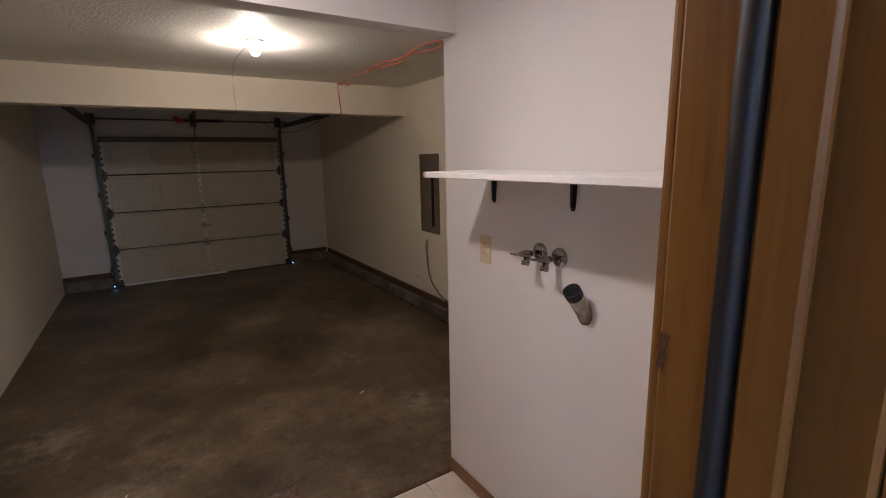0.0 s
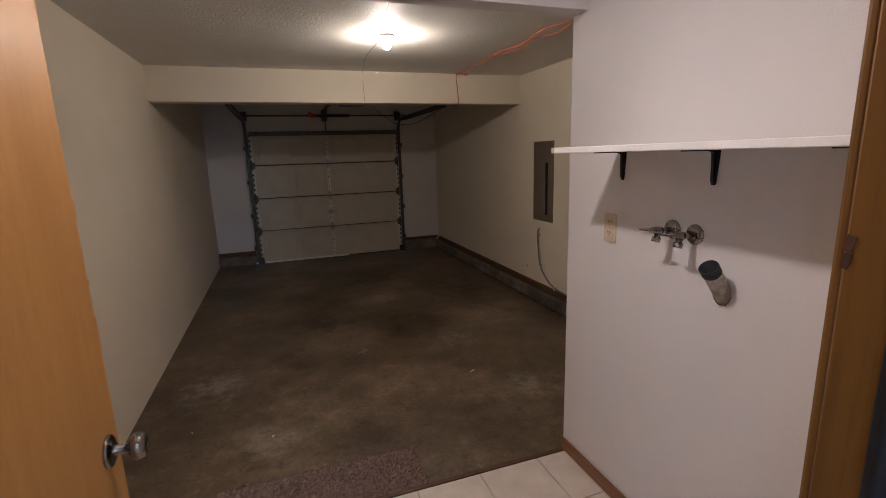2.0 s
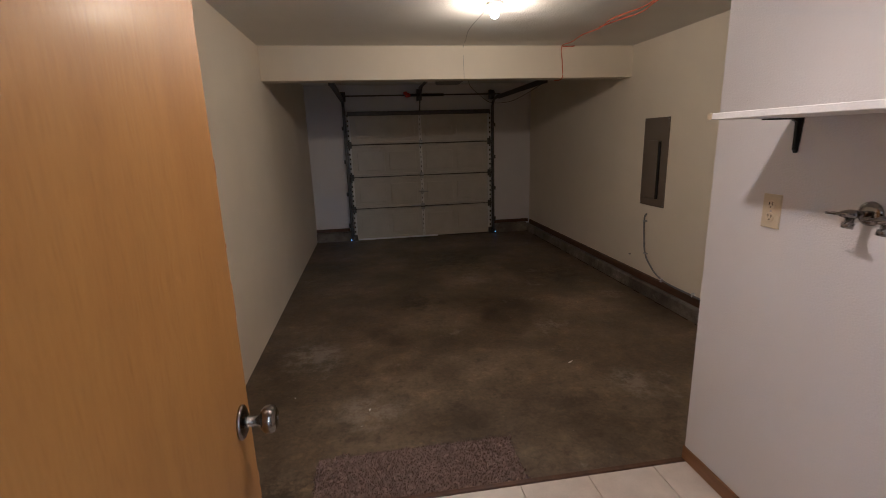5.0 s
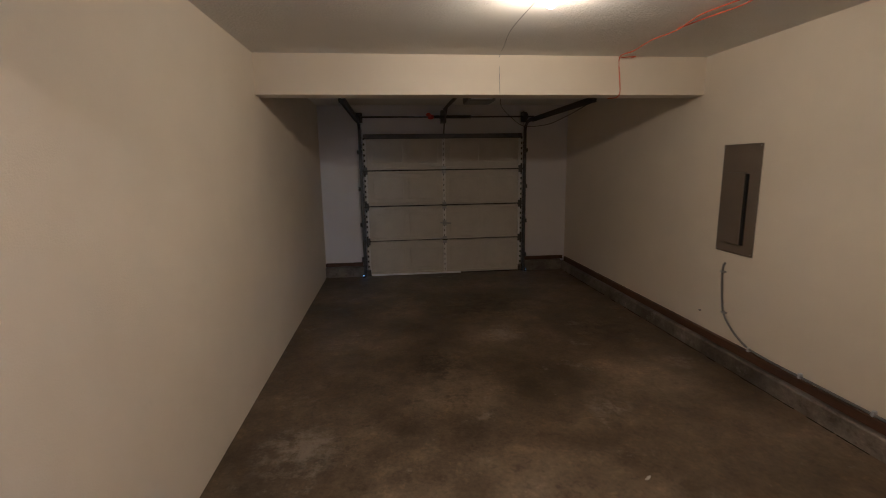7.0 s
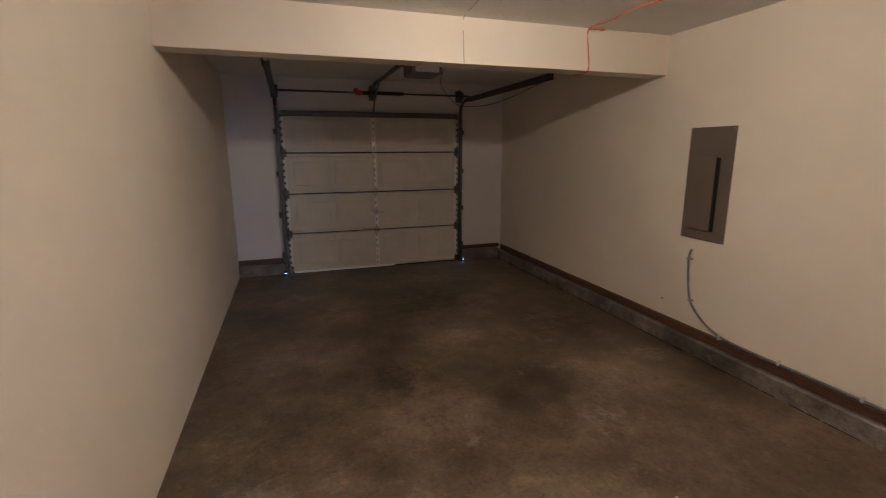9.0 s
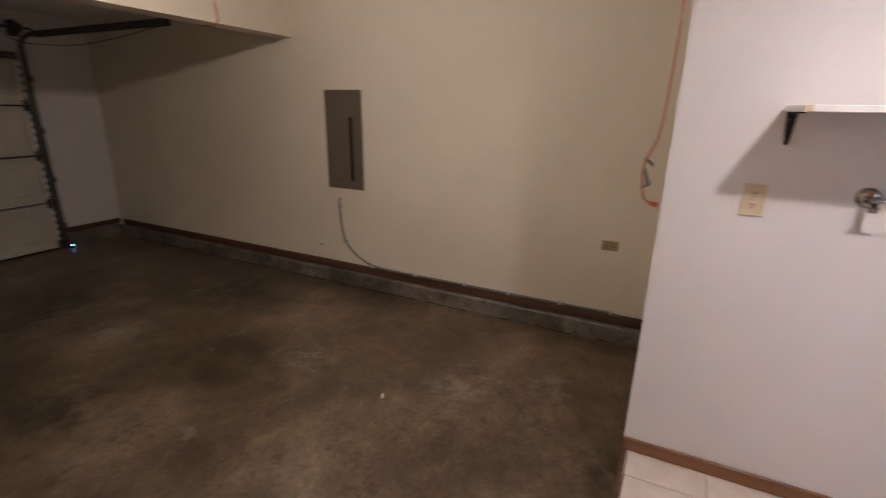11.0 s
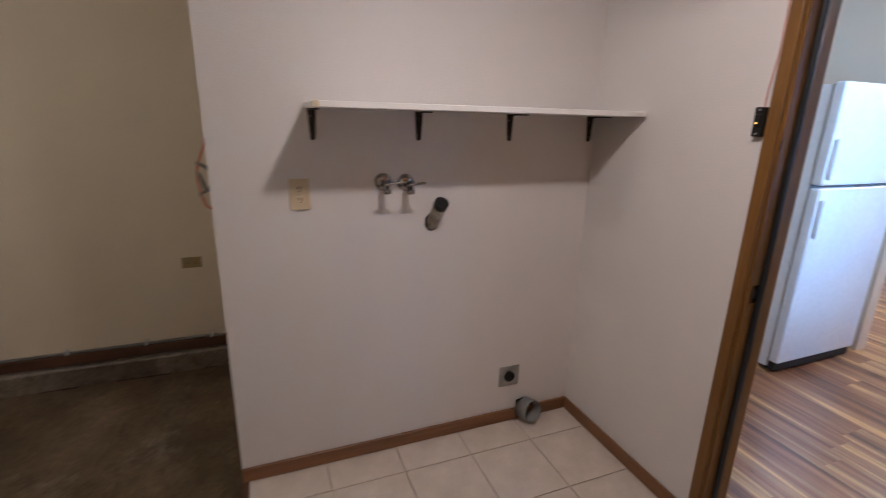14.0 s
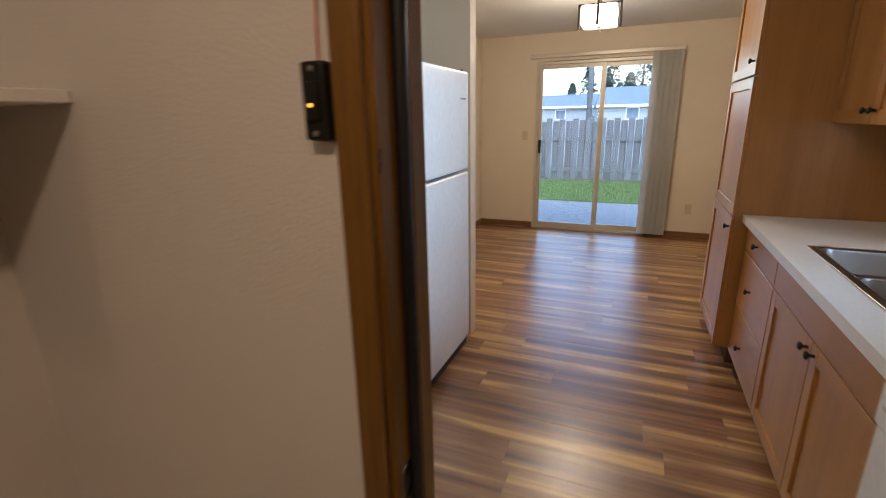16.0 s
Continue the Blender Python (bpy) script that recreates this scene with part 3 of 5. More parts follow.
def bracket(y):
    b = part("bracket", prism(((y - 0.005, 1.3900), (y + 0.005, 1.3900), (y + 0.008, 1.3980), (y + 0.015, 1.4985), (y - 0.015, 1.4985), (y - 0.008, 1.3980)), -0.006, -0.0005), BLACK, shelf, "black pressed-steel shelf bracket")
    part("bracket_arm", boxes((-0.130, -0.0065, y - 0.012, y + 0.012, 1.4940, 1.4985), bevel=0.001), BLACK, b)
    bm = bmesh.new()
    prof = ((-0.006, 1.3980), (-0.012, 1.4000), (-0.015, 1.4860), (-0.030, 1.4935), (-0.10, 1.4945), (-0.10, 1.4950), (-0.006, 1.4950))
    f = [[bm.verts.new((x, y + s, z)) for x, z in prof] for s in (-0.005, 0.005)]
    bm.faces.new(f[0]), bm.faces.new(f[1])
    for i in range(len(prof)):
        j = (i + 1) % len(prof)
        bm.faces.new((f[0][i], f[0][j], f[1][j], f[1][i]))
    part("bracket_web", bm, BLACK, b)
    for z in (1.4080, 1.4730):
        part("bracket_screw", turned(((0.0, 0.002), (0.003, 0.0015), (0.003, 0.0)), (-0.006, y + 0.0075, z), (-1, 0, 0), 10), STEEL, b)


for y in (1.238, 0.836, 0.436, 0.030):
    bracket(y)


def duplex(name, at, m, label, plastic):
    """A wall outlet, built facing -x at the origin and placed by m."""
    o = thing(name, (0, 0, 0), label, "outlet")
    part("cover_plate", boxes((-0.006, 0.0, -0.036, 0.036, -0.058, 0.058), bevel=0.0025, seg=2), plastic, o)
    for z in (-0.021, 0.021):
        r = part("receptacle", turned(((0.0165, 0.0), (0.0165, 0.0085), (0.0155, 0.0092), (0.0, 0.0092)), (0, 0, z), (-1, 0, 0), 20), plastic, o)
        for s in (-0.006, 0.006):
            part("slot", boxes((-0.0096, -0.0088, s - 0.0016, s + 0.0016, z - 0.001, z + 0.010)), DARK, r)
        part("ground_hole", turned(((0.0, 0.0097), (0.0026, 0.0097), (0.0026, 0.0085)), (0, 0, z - 0.007), (-1, 0, 0), 10), DARK, r)
    part("plate_screw", turned(((0.0, 0.0078), (0.003, 0.0072), (0.003, 0.005)), (0, 0, 0), (-1, 0, 0), 10), STEEL, o)
    o.matrix_world = Matrix.Translation(at) @ m
    return o


duplex("wall_outlet", (-0.0005, 1.295, 1.194), pose(0, 0, 0), "almond duplex outlet with paint-chipped edge on the laundry wall", ALMOND)
duplex("wall_outlet", (XR - 0.0005, 1.897, 0.524), pose(0, 0, 0, 90, 0, 0), "horizontal dull ivory outlet on the garage wall", AGED)


def laundry_valve(y, z, side):
    v = thing("laundry_valve", (-0.001, y, z), "chrome laundry hose valve with round wall flange", "valve", "washer hookups")
    part("flange", turned(((0.034, 0.0), (0.0335, 0.004), (0.027, 0.009), (0.015, 0.013), (0.0, 0.013)), (-0.0005, y, z), (-1, 0, 0), 28), CHROME, v, "", True)
    part("stub_pipe", turned(((0.009, 0.0), (0.009, 0.055)), (-0.008, y, z), (-1, 0, 0), 16), CHROME, v, "", True)
    body = part("valve_body", turned(((0.006, -0.004), (0.0135, 0.0), (0.0135, 0.022), (0.011, 0.03), (0.008, 0.044), (0.0, 0.044)), (-0.052, y, z), (-1, 0, 0.12), 16), CHROME, v, "", True)
    part("hose_spout", turned(((0.0105, 0.0), (0.0105, 0.016), (0.0145, 0.018), (0.0145, 0.034), (0.0115, 0.034), (0.0115, 0.024), (0.0, 0.024)), (-0.064, y, z - 0.004), (-0.25, 0, -1), 18), CHROME, v, "", True)
    part("stem", turned(((0.005, 0.0), (0.005, 0.028)), (-0.092, y, z + 0.005), (-1, 0, 0.12), 10), CHROME, v, "", True)
    part("lever_handle", tube([(-0.118, y - side * 0.024, z + 0.006), (-0.120, y - side * 0.012, z + 0.008), (-0.122, y + side * 0.012, z + 0.010), (-0.124, y + side * 0.034, z + 0.012), (-0.124, y + side * 0.042, z + 0.012)], 0.0042, 8), CHROME, v, "", True)


laundry_valve(0.981, 1.232, -1)
laundry_valve(0.889, 1.228, -1)

drain = thing("drain_standpipe", (-0.01, 0.775, 1.06), "open black-mouthed grey standpipe leaning out of a ragged wall hole", "drain pipe")
d0, d1 = Vector((0.012, 0.772, 1.045)), Vector((-0.080, 0.762, 1.156))
ax = (d1 - d0)
part("pipe", turned(((0.0265, 0.0), (0.0265, ax.length - 0.022), (0.0245, ax.length - 0.022), (0.0245, 0.012), (0.0, 0.012)), d0, ax, 28), PIPEBEIGE, drain, "weathered beige pipe", True)
part("coupling", turned(((0.0275, ax.length - 0.03), (0.0285, ax.length - 0.026), (0.0285, ax.length - 0.016), (0.0272, ax.length - 0.014), (0.0285, ax.length - 0.010), (0.0285, ax.length), (0.0242, ax.length), (0.0242, 0.014), (0.0, 0.014)), d0, ax, 28, False), RUBBER, drain, "black threaded coupling", True)
hole = bmesh.new()
rg = random.Random(3)
ring = [hole.verts.new((-0.0012, 0.776 + (0.028 + rg.uniform(0, 0.006)) * math.cos(a), 1.060 + (0.036 + rg.uniform(0, 0.007)) * math.sin(a))) for a in [i * math.pi / 13 for i in range(26)]]
hole.faces.new(ring)
bmesh.ops.solidify(hole, geom=hole.faces[:], thickness=0.0008)
part("ragged_hole", hole, DARK, drain, "dark ragged cut-out in the drywall")

dry = thing("dryer_outlet", (-0.001, 0.355, 0.255), "square steel plate with round black dryer socket", "outlet")
part("cover_plate", boxes((-0.005, -0.0005, 0.300, 0.410, 0.200, 0.310), bevel=0.002), STEEL, dry)
sock = part("socket", turned(((0.027, 0.0), (0.027, 0.008), (0.024, 0.009), (0.022, 0.005), (0.0, 0.005)), (-0.005, 0.355, 0.255), (-1, 0, 0), 26), BLACK, dry, "round black socket", True)
for a in (90, 210, 330):
    part("slot", boxes((-0.0112, -0.0098, 0.355 + 0.011 * math.cos(radians(a)) - 0.002, 0.355 + 0.011 * math.cos(radians(a)) + 0.002, 0.255 + 0.011 * math.sin(radians(a)) - 0.005, 0.255 + 0.011 * math.sin(radians(a)) + 0.005)), DARK, sock)
for y, z in ((0.308, 0.302), (0.402, 0.302), (0.308, 0.208), (0.402, 0.208)):
    part("plate_screw", turned(((0.0, 0.002), (0.003, 0.0015), (0.003, 0.0)), (-0.005, y, z), (-1, 0, 0), 10), STEEL, dry)

duct = thing("dryer_vent_stub", (-0.06, 0.235, 0.0), "short grey duct stub standing out of the baseboard", "vent pipe")
part("duct", turned(((0.055, 0.0), (0.054, 0.075), (0.0525, 0.075), (0.0525, 0.005), (0.0, 0.005)), (-0.008, 0.262, 0.060), (-1, -0.22, 0.22), 36), PIPEGREY, duct, "", True)
part("duct_seam", turned(((0.0552, 0.05), (0.0562, 0.053), (0.0552, 0.056)), (-0.008, 0.262, 0.060), (-1, -0.22, 0.22), 36, False), PIPEGREY, duct, "", True)
part("wall_gap", boxes((-0.0142, -0.0132, 0.262, 0.312, 0.050, 0.118), bevel=0.0003), DARK, duct, "dark gap torn round the duct")

button = thing("door_opener_button", (-0.766, 0.001, 1.488), "black wall button for the garage door with amber light", "wall button")
part("housing", boxes((-0.782, -0.750, 0.0005, 0.019, 1.445, 1.531), bevel=0.004, seg=2), BLACK, button)
part("push_button", boxes((-0.776, -0.756, 0.019, 0.024, 1.467, 1.510), bevel=0.002), BLACK, button)
part("indicator", turned(((0.0, 0.0035), (0.0022, 0.0025), (0.0025, 0.0)), (-0.765, 0.0235, 1.484), "y", 12), LED, button, "glowing amber light")
for z in (1.453, 1.523):
    part("housing_screw", turned(((0.0, 0.002), (0.0035, 0.0015), (0.0035, 0.0)), (-0.766, 0.019, z), "y", 10), STEEL, button)
part("bell_wire", tube(curved([(-0.766, 0.004, 1.53), (-0.768, 0.004, 1.58), (-0.778, 0.005, 1.68), (-0.776, 0.004, 1.86), (-0.782, 0.004, 2.05)]), 0.0013, 6), ORANGE, button, "thin red bell wire")

# ---- ceiling lamps of the garage side ----


def bulb_lamp(name, at, label):
    x, y, z = at
    o = thing(name, at, label, "ceiling lamp")
    part("lampholder", turned(((0.062, 0.0), (0.063, 0.010), (0.055, 0.020), (0.032, 0.026), (0.024, 0.034), (0.0, 0.034)), at, (0, 0, -1), 28), PORCELAIN, o, "white porcelain lampholder", True)
    b = part("bulb", turned(((0.013, 0.030), (0.016, 0.040), (0.028, 0.060), (0.031, 0.075), (0.026, 0.090), (0.014, 0.100), (0.0, 0.103)), at, (0, 0, -1), 24), BULB, o, "lit frosted bulb", True)
    b.visible_shadow = False
    return o


bulb_lamp("ceiling_bulb", (-0.41, 3.36, ZC - 0.001), "bare lit bulb in a white porcelain ceiling holder")
fl = thing("flush_lamp", (-1.10, 0.86, ZC), "round white flush ceiling lamp over the laundry", "ceiling lamp")
part("lamp_base", turned(((0.14, 0.0), (0.14, 0.015), (0.13, 0.02)), (-1.10, 0.86, ZC - 0.001), (0, 0, -1), 32), WHITE, fl, "", True)
ob = part("diffuser", turned(((0.13, 0.018), (0.12, 0.045), (0.09, 0.07), (0.05, 0.085), (0.0, 0.09)), (-1.10, 0.86, ZC - 0.001), (0, 0, -1), 32), SHADE, fl, "lit white diffuser", True)
ob.visible_shadow = False

# ---- garage wall fittings ----
panel = thing("breaker_panel", (XR - 0.01, 4.30, 0.73), "grey steel breaker panel set flush in the garage wall", "electrical panel")
part("trim_plate", boxes((XR - 0.012, XR - 0.0005, 4.098, 4.507, 0.732, 1.618), bevel=0.003), PANELGREY, panel)
pd = part("panel_door", boxes((XR - 0.034, XR - 0.0125, 4.225, 4.43, 0.815, 1.395), bevel=0.003), PANELGREY, panel)
# Solid near-black strip paints the shade in the gap beside the door.
part("slot_shade", boxes((XR - 0.030, XR - 0.0126, 4.200, 4.2245, 0.815, 1.385)), DARK, pd, "near-black shade of the slot along the door")
for y in (4.112, 4.493):
    for z in (0.75, 1.60):
        part("plate_screw", turned(((0.0, 0.003), (0.005, 0.002), (0.005, 0.0)), (XR - 0.012, y, z), (-1, 0, 0), 10), STEEL, panel)

cond = thing("flexible_conduit", (XR - 0.01, 4.38, 0.63), "grey flexible conduit that bends down to run along the sill", "conduit")
run = curved([(XR + 0.01, 4.385, 0.64), (XR - 0.02, 4.383, 0.60), (XR - 0.018, 4.380, 0.44), (XR - 0.018, 4.335, 0.22), (XR - 0.018, 4.22, 0.10), (XR - 0.018, 4.06, 0.022), (XR - 0.018, 3.85, -0.002), (XR - 0.018, 3.4, -0.003), (XR - 0.018, 2.8, -0.003), (XR - 0.018, 2.2, -0.003), (XR - 0.018, 1.83, -0.003), (XR - 0.018, 1.72, -0.04), (XR - 0.02, 1.64, -0.10), (XR - 0.02, 1.60, -0.13)], 10)
part("conduit", tube(run, 0.0085, 10), PIPEGREY, cond, "", True)
for y, z in ((4.381, 0.56), (4.33, 0.215)):
    part("strap", boxes((XR - 0.031, XR - 0.0005, y - 0.022, y + 0.022, z - 0.007, z + 0.007), bevel=0.003), STEEL, cond)
for y in (4.02, 3.55, 3.05, 2.65, 2.22, 1.83):
    part("strap", boxes((XR - 0.031, XR - 0.0005, y - 0.008, y + 0.008, -0.016, 0.022), bevel=0.003), LIGHTGREY, cond)

anchor = solo("wall_anchor", turned(((0.010, 0.0), (0.010, 0.006), (0.004, 0.01), (0.004, 0.018), (0.0, 0.018)), (XR - 0.0005, 4.645, 0.135), (-1, 0, 0), 10), PIPEGREY, (XR, 4.645, 0.135), "small bent grey metal anchor in the wall", "anchor")

cord = thing("extension_cord", (0.715, 1.66, 0.89), "orange extension cord run along the ceiling and hanging in a loop", "extension cord")
cx = 0.716
part("cord", tube(curved([(cx + 0.01, 5.05, 2.064), (cx + 0.012, 4.838, 2.066), (cx + 0.01, 4.838, 2.22), (cx, 4.832, 2.378), (cx + 0.00, 4.60, 2.376), (cx - 0.025, 4.3, 2.381), (cx - 0.012, 4.0, 2.372), (cx - 0.045, 3.7, 2.381), (cx - 0.015, 3.3, 2.368), (cx - 0.05, 2.95, 2.381), (cx - 0.012, 2.6, 2.370), (cx, 2.1, 2.378), (cx, 1.72, 2.378), (cx, 1.655, 2.34), (cx, 1.635, 2.0), (cx, 1.640, 1.6), (cx, 1.655, 1.37), (cx, 1.692, 1.26), (cx, 1.708, 1.19), (cx, 1.700, 1.11), (cx, 1.682, 1.04), (cx, 1.64, 1.015)], 8), 0.0046, 8), ORANGE, cord, "", True)
part("cord_return", tube(curved([(cx - 0.012, 4.0, 2.380), (cx + 0.03, 3.75, 2.379), (cx + 0.05, 3.45, 2.366), (cx + 0.02, 3.2, 2.380), (cx + 0.06, 2.9, 2.364), (cx + 0.02, 2.55, 2.380), (cx + 0.035, 2.15, 2.370), (cx + 0.015, 1.80, 2.380)], 8), 0.0046, 8), ORANGE, cord, "", True)
part("plug", turned(((0.006, 0.0), (0.011, 0.01), (0.013, 0.03), (0.013, 0.045), (0.0, 0.045)), (cx, 1.655, 1.018), (0, -1, -0.2), 14), ORANGE, cord, "orange plug", True)
for z, dy, dz in ((1.245, -0.040, -0.030), (1.195, -0.020, -0.075), (1.095, -0.038, 0.026)):
    tag = outline(((0, -0.006), (0, 0.008), (1, 0.016), (1, -0.010)), -0.0008, 0.0008)
    for v in tag.verts:
        u, k, w = v.co
        v.co = (cx + k, 1.700 + dy * u - w * 0.6 * (dz < -0.05), z + dz * u + w)
    part("cord_tag", tag, PIPEGREY, cord, "torn grey paper tag")
    part("cord_clip", turned(((0.0075, -0.008), (0.0085, 0.0), (0.0075, 0.008)), (cx, 1.702, z), "z", 12), STEEL, cord, "steel cord clip")
part("cord_tail", tube(curved([(cx + 0.01, 4.828, 2.375), (cx + 0.06, 4.78, 2.370), (cx + 0.12, 4.79, 2.376), (cx + 0.10, 4.83, 2.372)]), 0.004, 6), ORANGE, cord, "", True)

wire = thing("ceiling_wire", (-0.34, 4.82, 2.38), "thin grey wire stapled along the ceiling and down the header", "wire")
part("wire", tube(curved([(-0.44, 3.40, 2.384), (-0.50, 3.1, 2.384), (-0.56, 2.6, 2.384)]), 0.002, 6), PIPEGREY, wire)
part("wire", tube(curved([(-0.43, 3.44, 2.384), (-0.43, 4.1, 2.384), (-0.37, 4.55, 2.384), (-0.336, 4.835, 2.383), (-0.336, 4.842, 2.25), (-0.33, 4.843, 2.075)]), 0.002, 6), PIPEGREY, wire)

# ---- garage door with its tracks ----
GX0, GX1, GZ0, GZ1, GY = -1.685, 0.772, ZG + 0.008, 1.966, 8.010
gd = thing("garage_door", ((GX0 + GX1) / 2, GY, ZG), "closed grey-beige sectional garage door seen from inside", "garage door")
SH = (GZ1 - GZ0) / 4
CX = -0.462
for i in range(4):
    z0, z1 = GZ0 + i * SH, GZ0 + (i + 1) * SH
    sec = part("door_section", boxes((GX0, GX1, GY + 0.012, GY + 0.045, z0 + 0.007, z1 - 0.007), bevel=0.004), GDOOR, gd)
    for k, (a, b) in enumerate(((GX0 + 0.10, CX - 0.05), (CX + 0.05, GX1 - 0.10))):
        w = (b - a) / 2
        for j in range(2):
            x0, x1 = a + j * w + 0.04, a + (j + 1) * w - 0.04
            part("embossed_panel", boxes((x0, x1, GY + 0.002, GY + 0.0125, z0 + 0.11, z1 - 0.12), bevel=0.0045), GDOOR, sec)
    part("section_rail", boxes((GX0 + 0.05, GX1 - 0.05, GY - 0.012, GY + 0.0115, z0 + 0.010, z0 + 0.050), bevel=0.004), GDOOR, sec)
    part("section_rail", boxes((GX0 + 0.05, GX1 - 0.05, GY - 0.012, GY + 0.0115, z1 - 0.050, z1 - 0.010), bevel=0.004), GDOOR, sec)
    for x in (GX0 + 0.004, CX - 0.024, GX1 - 0.052):
        st = part("stile", boxes((x, x + 0.048, GY - 0.017, GY + 0.0118, z0 + 0.006, z1 - 0.006), bevel=0.003), GDRAIL, sec)
        for q in range(6):
            zz = z0 + 0.07 + q * (SH - 0.14) / 5
            xx = x + (0.006 if x < -1 else 0.034 if x > 0 else 0.020)
            part("punched_hole", boxes((xx - 0.004, xx + (0.018 if abs(x - CX) > 0.1 else 0.006), GY - 0.0182, GY - 0.0168, zz - 0.016, zz + 0.016)), DARK, st)
    if i:
        for x in (GX0 + 0.028, CX, GX1 - 0.028):
            h = part("hinge", boxes((x - 0.030, x + 0.030, GY - 0.026, GY - 0.0175, z0 - 0.055, z0 + 0.055), bevel=0.004), STEEL if abs(x - CX) < 0.1 else DARKSTEEL, sec)
            part("hinge_pin", tube([(x - 0.040, GY - 0.028, z0), (x + 0.040, GY - 0.028, z0)], 0.008, 8), DARKSTEEL, h)
# Unseen plate added behind the opening to block outside light leaks.
part("leak_blocker", boxes((GX0 - 0.09, GX1 + 0.09, YB + 0.143, YB + 0.16, ZG + 0.001, 2.06)), DARKSTEEL, gd)
part("top_strut", boxes((GX0 + 0.02, GX1 - 0.02, GY - 0.065, GY - 0.018, GZ1 - 0.075, GZ1 - 0.006), bevel=0.004), DARKSTEEL, gd, "dark steel strut along the top")
# White enamel stands in for the bright sheen of bare aluminium.
part("bottom_rail", boxes((GX0 + 0.06, CX + 0.25, GY - 0.022, GY - 0.0125, GZ0 - 0.004, GZ0 + 0.024), bevel=0.002), WHITE, gd, "aluminium bottom rail, its bright sheen put in as white")
part("bottom_seal", boxes((GX0, GX1, GY + 0.0, GY + 0.04, ZG + 0.001, GZ0 + 0.003)), RUBBER, gd, "black rubber bottom seal")
lock = part("lock", boxes((CX - 0.03, CX + 0.03, GY - 0.045, GY - 0.0175, 0.560, 0.640), bevel=0.006), STEEL, gd, "steel slide lock with lever")
part("lock_lever", tube([(CX - 0.07, GY - 0.05, 0.608), (CX, GY - 0.055, 0.605), (CX + 0.10, GY - 0.05, 0.594)], 0.011, 8), STEEL, lock)
part("lock_bar", boxes((CX - 0.20, CX - 0.032, GY - 0.026, GY - 0.0125, 0.345, 0.367), bevel=0.002), STEEL, gd)
for x in (GX0 + 0.01, GX1 - 0.01):
    part("bottom_bracket", boxes((x - 0.04, x + 0.04, GY - 0.04, GY - 0.018, GZ0, GZ0 + 0.10), bevel=0.005), CHROME, gd)
rail = thing("door_tracks", (GX0, GY, ZG), "dark steel roller tracks and torsion bar above the garage door", "door track")
for s, x in ((-1, GX0 - 0.035), (1, GX1 + 0.035)):
    v = part("vertical_track", boxes((x - 0.022, x + 0.022, GY - 0.055, GY - 0.050, ZG, 2.02), (x + s * 0.018, x + s * 0.022, GY - 0.055, GY + 0.004, ZG, 2.02), (x - s * 0.022, x - s * 0.018, GY - 0.055, GY - 0.03, ZG, 2.02)), DARKSTEEL, rail)
    for z in (0.05, 0.6, 1.15, 1.7):
        part("track_bracket", boxes((x + s * 0.0225, x + s * 0.05, GY - 0.04, YB - 0.001, z - 0.03, z + 0.03), bevel=0.002), DARKSTEEL, v)
    arc = [(x, GY - 0.055 - 0.30 * (1 - math.cos(a)), 2.02 + 0.10 * math.sin(a) * 1.2) for a in [i * math.pi / 16 for i in range(9)]]
    bm = tube(arc, 0.022, 6)
    part("curved_track", bm, DARKSTEEL, rail)
    part("horizontal_track", boxes((x - 0.024, x + 0.024, 5.52, GY - 0.35, 2.128, 2.133), (x + s * 0.020, x + s * 0.024, 5.52, GY - 0.35, 2.10, 2.155), (x - s * 0.024, x - s * 0.020, 5.52, GY - 0.35, 2.10, 2.155)), DARKSTEEL, rail)
    part("track_hanger", boxes((x - 0.004 + s * 0.028, x + 0.004 + s * 0.028, 5.53, 5.57, 2.10, ZC), bevel=0.001), DARKSTEEL, rail)
    part("bearing_plate", boxes((x - 0.045, x + 0.045, GY + 0.02, YB - 0.001, 2.13, 2.28), (x - 0.045, x - 0.041, 7.88, YB - 0.001, 2.13, 2.28), bevel=0.0015), DARKSTEEL, rail)
    part("cable_drum", turned(((0.02, -0.025), (0.05, -0.022), (0.045, 0.0), (0.05, 0.022), (0.02, 0.025)), (x, 7.94, 2.205), "x", 20), DARKSTEEL, rail, "", True)
    part("lift_cable", tube([(x - s * 0.03, 7.945, 2.16), (x - s * 0.03, GY - 0.03, GZ0 + 0.05)], 0.002, 6), DARKSTEEL, rail)
part("torsion_bar", tube([(GX0 - 0.06, 7.94, 2.205), (GX1 + 0.16, 7.94, 2.205)], 0.0125, 12), DARKSTEEL, rail, "", True)
spr = bmesh.new()
for k in range(34):
    a0 = turned(((0.021, -0.007), (0.027, 0.0), (0.021, 0.007)), (-0.60 + k * 0.0165, 7.94, 2.205), "x", 14)
    me = bpy.data.meshes.new("coil")
    a0.to_mesh(me)
    a0.free()
    spr.from_mesh(me)
    bpy.data.meshes.remove(me)
part("torsion_spring", spr, BLACK, rail, "black torsion spring", True)
part("winding_cone", turned(((0.02, 0.0), (0.03, 0.005), (0.036, 0.03), (0.036, 0.05), (0.028, 0.075), (0.018, 0.09)), (-0.695, 7.94, 2.205), "x", 16), RED, rail, "red winding cone", True)
part("winding_collar", boxes((-0.72, -0.66, 7.90, 7.975, 2.21, 2.26), bevel=0.01), RED, rail, "red cast collar")
part("center_bracket", boxes((-0.50, -0.42, 7.93, YB - 0.001, 2.12, 2.30), bevel=0.003), DARKSTEEL, rail)

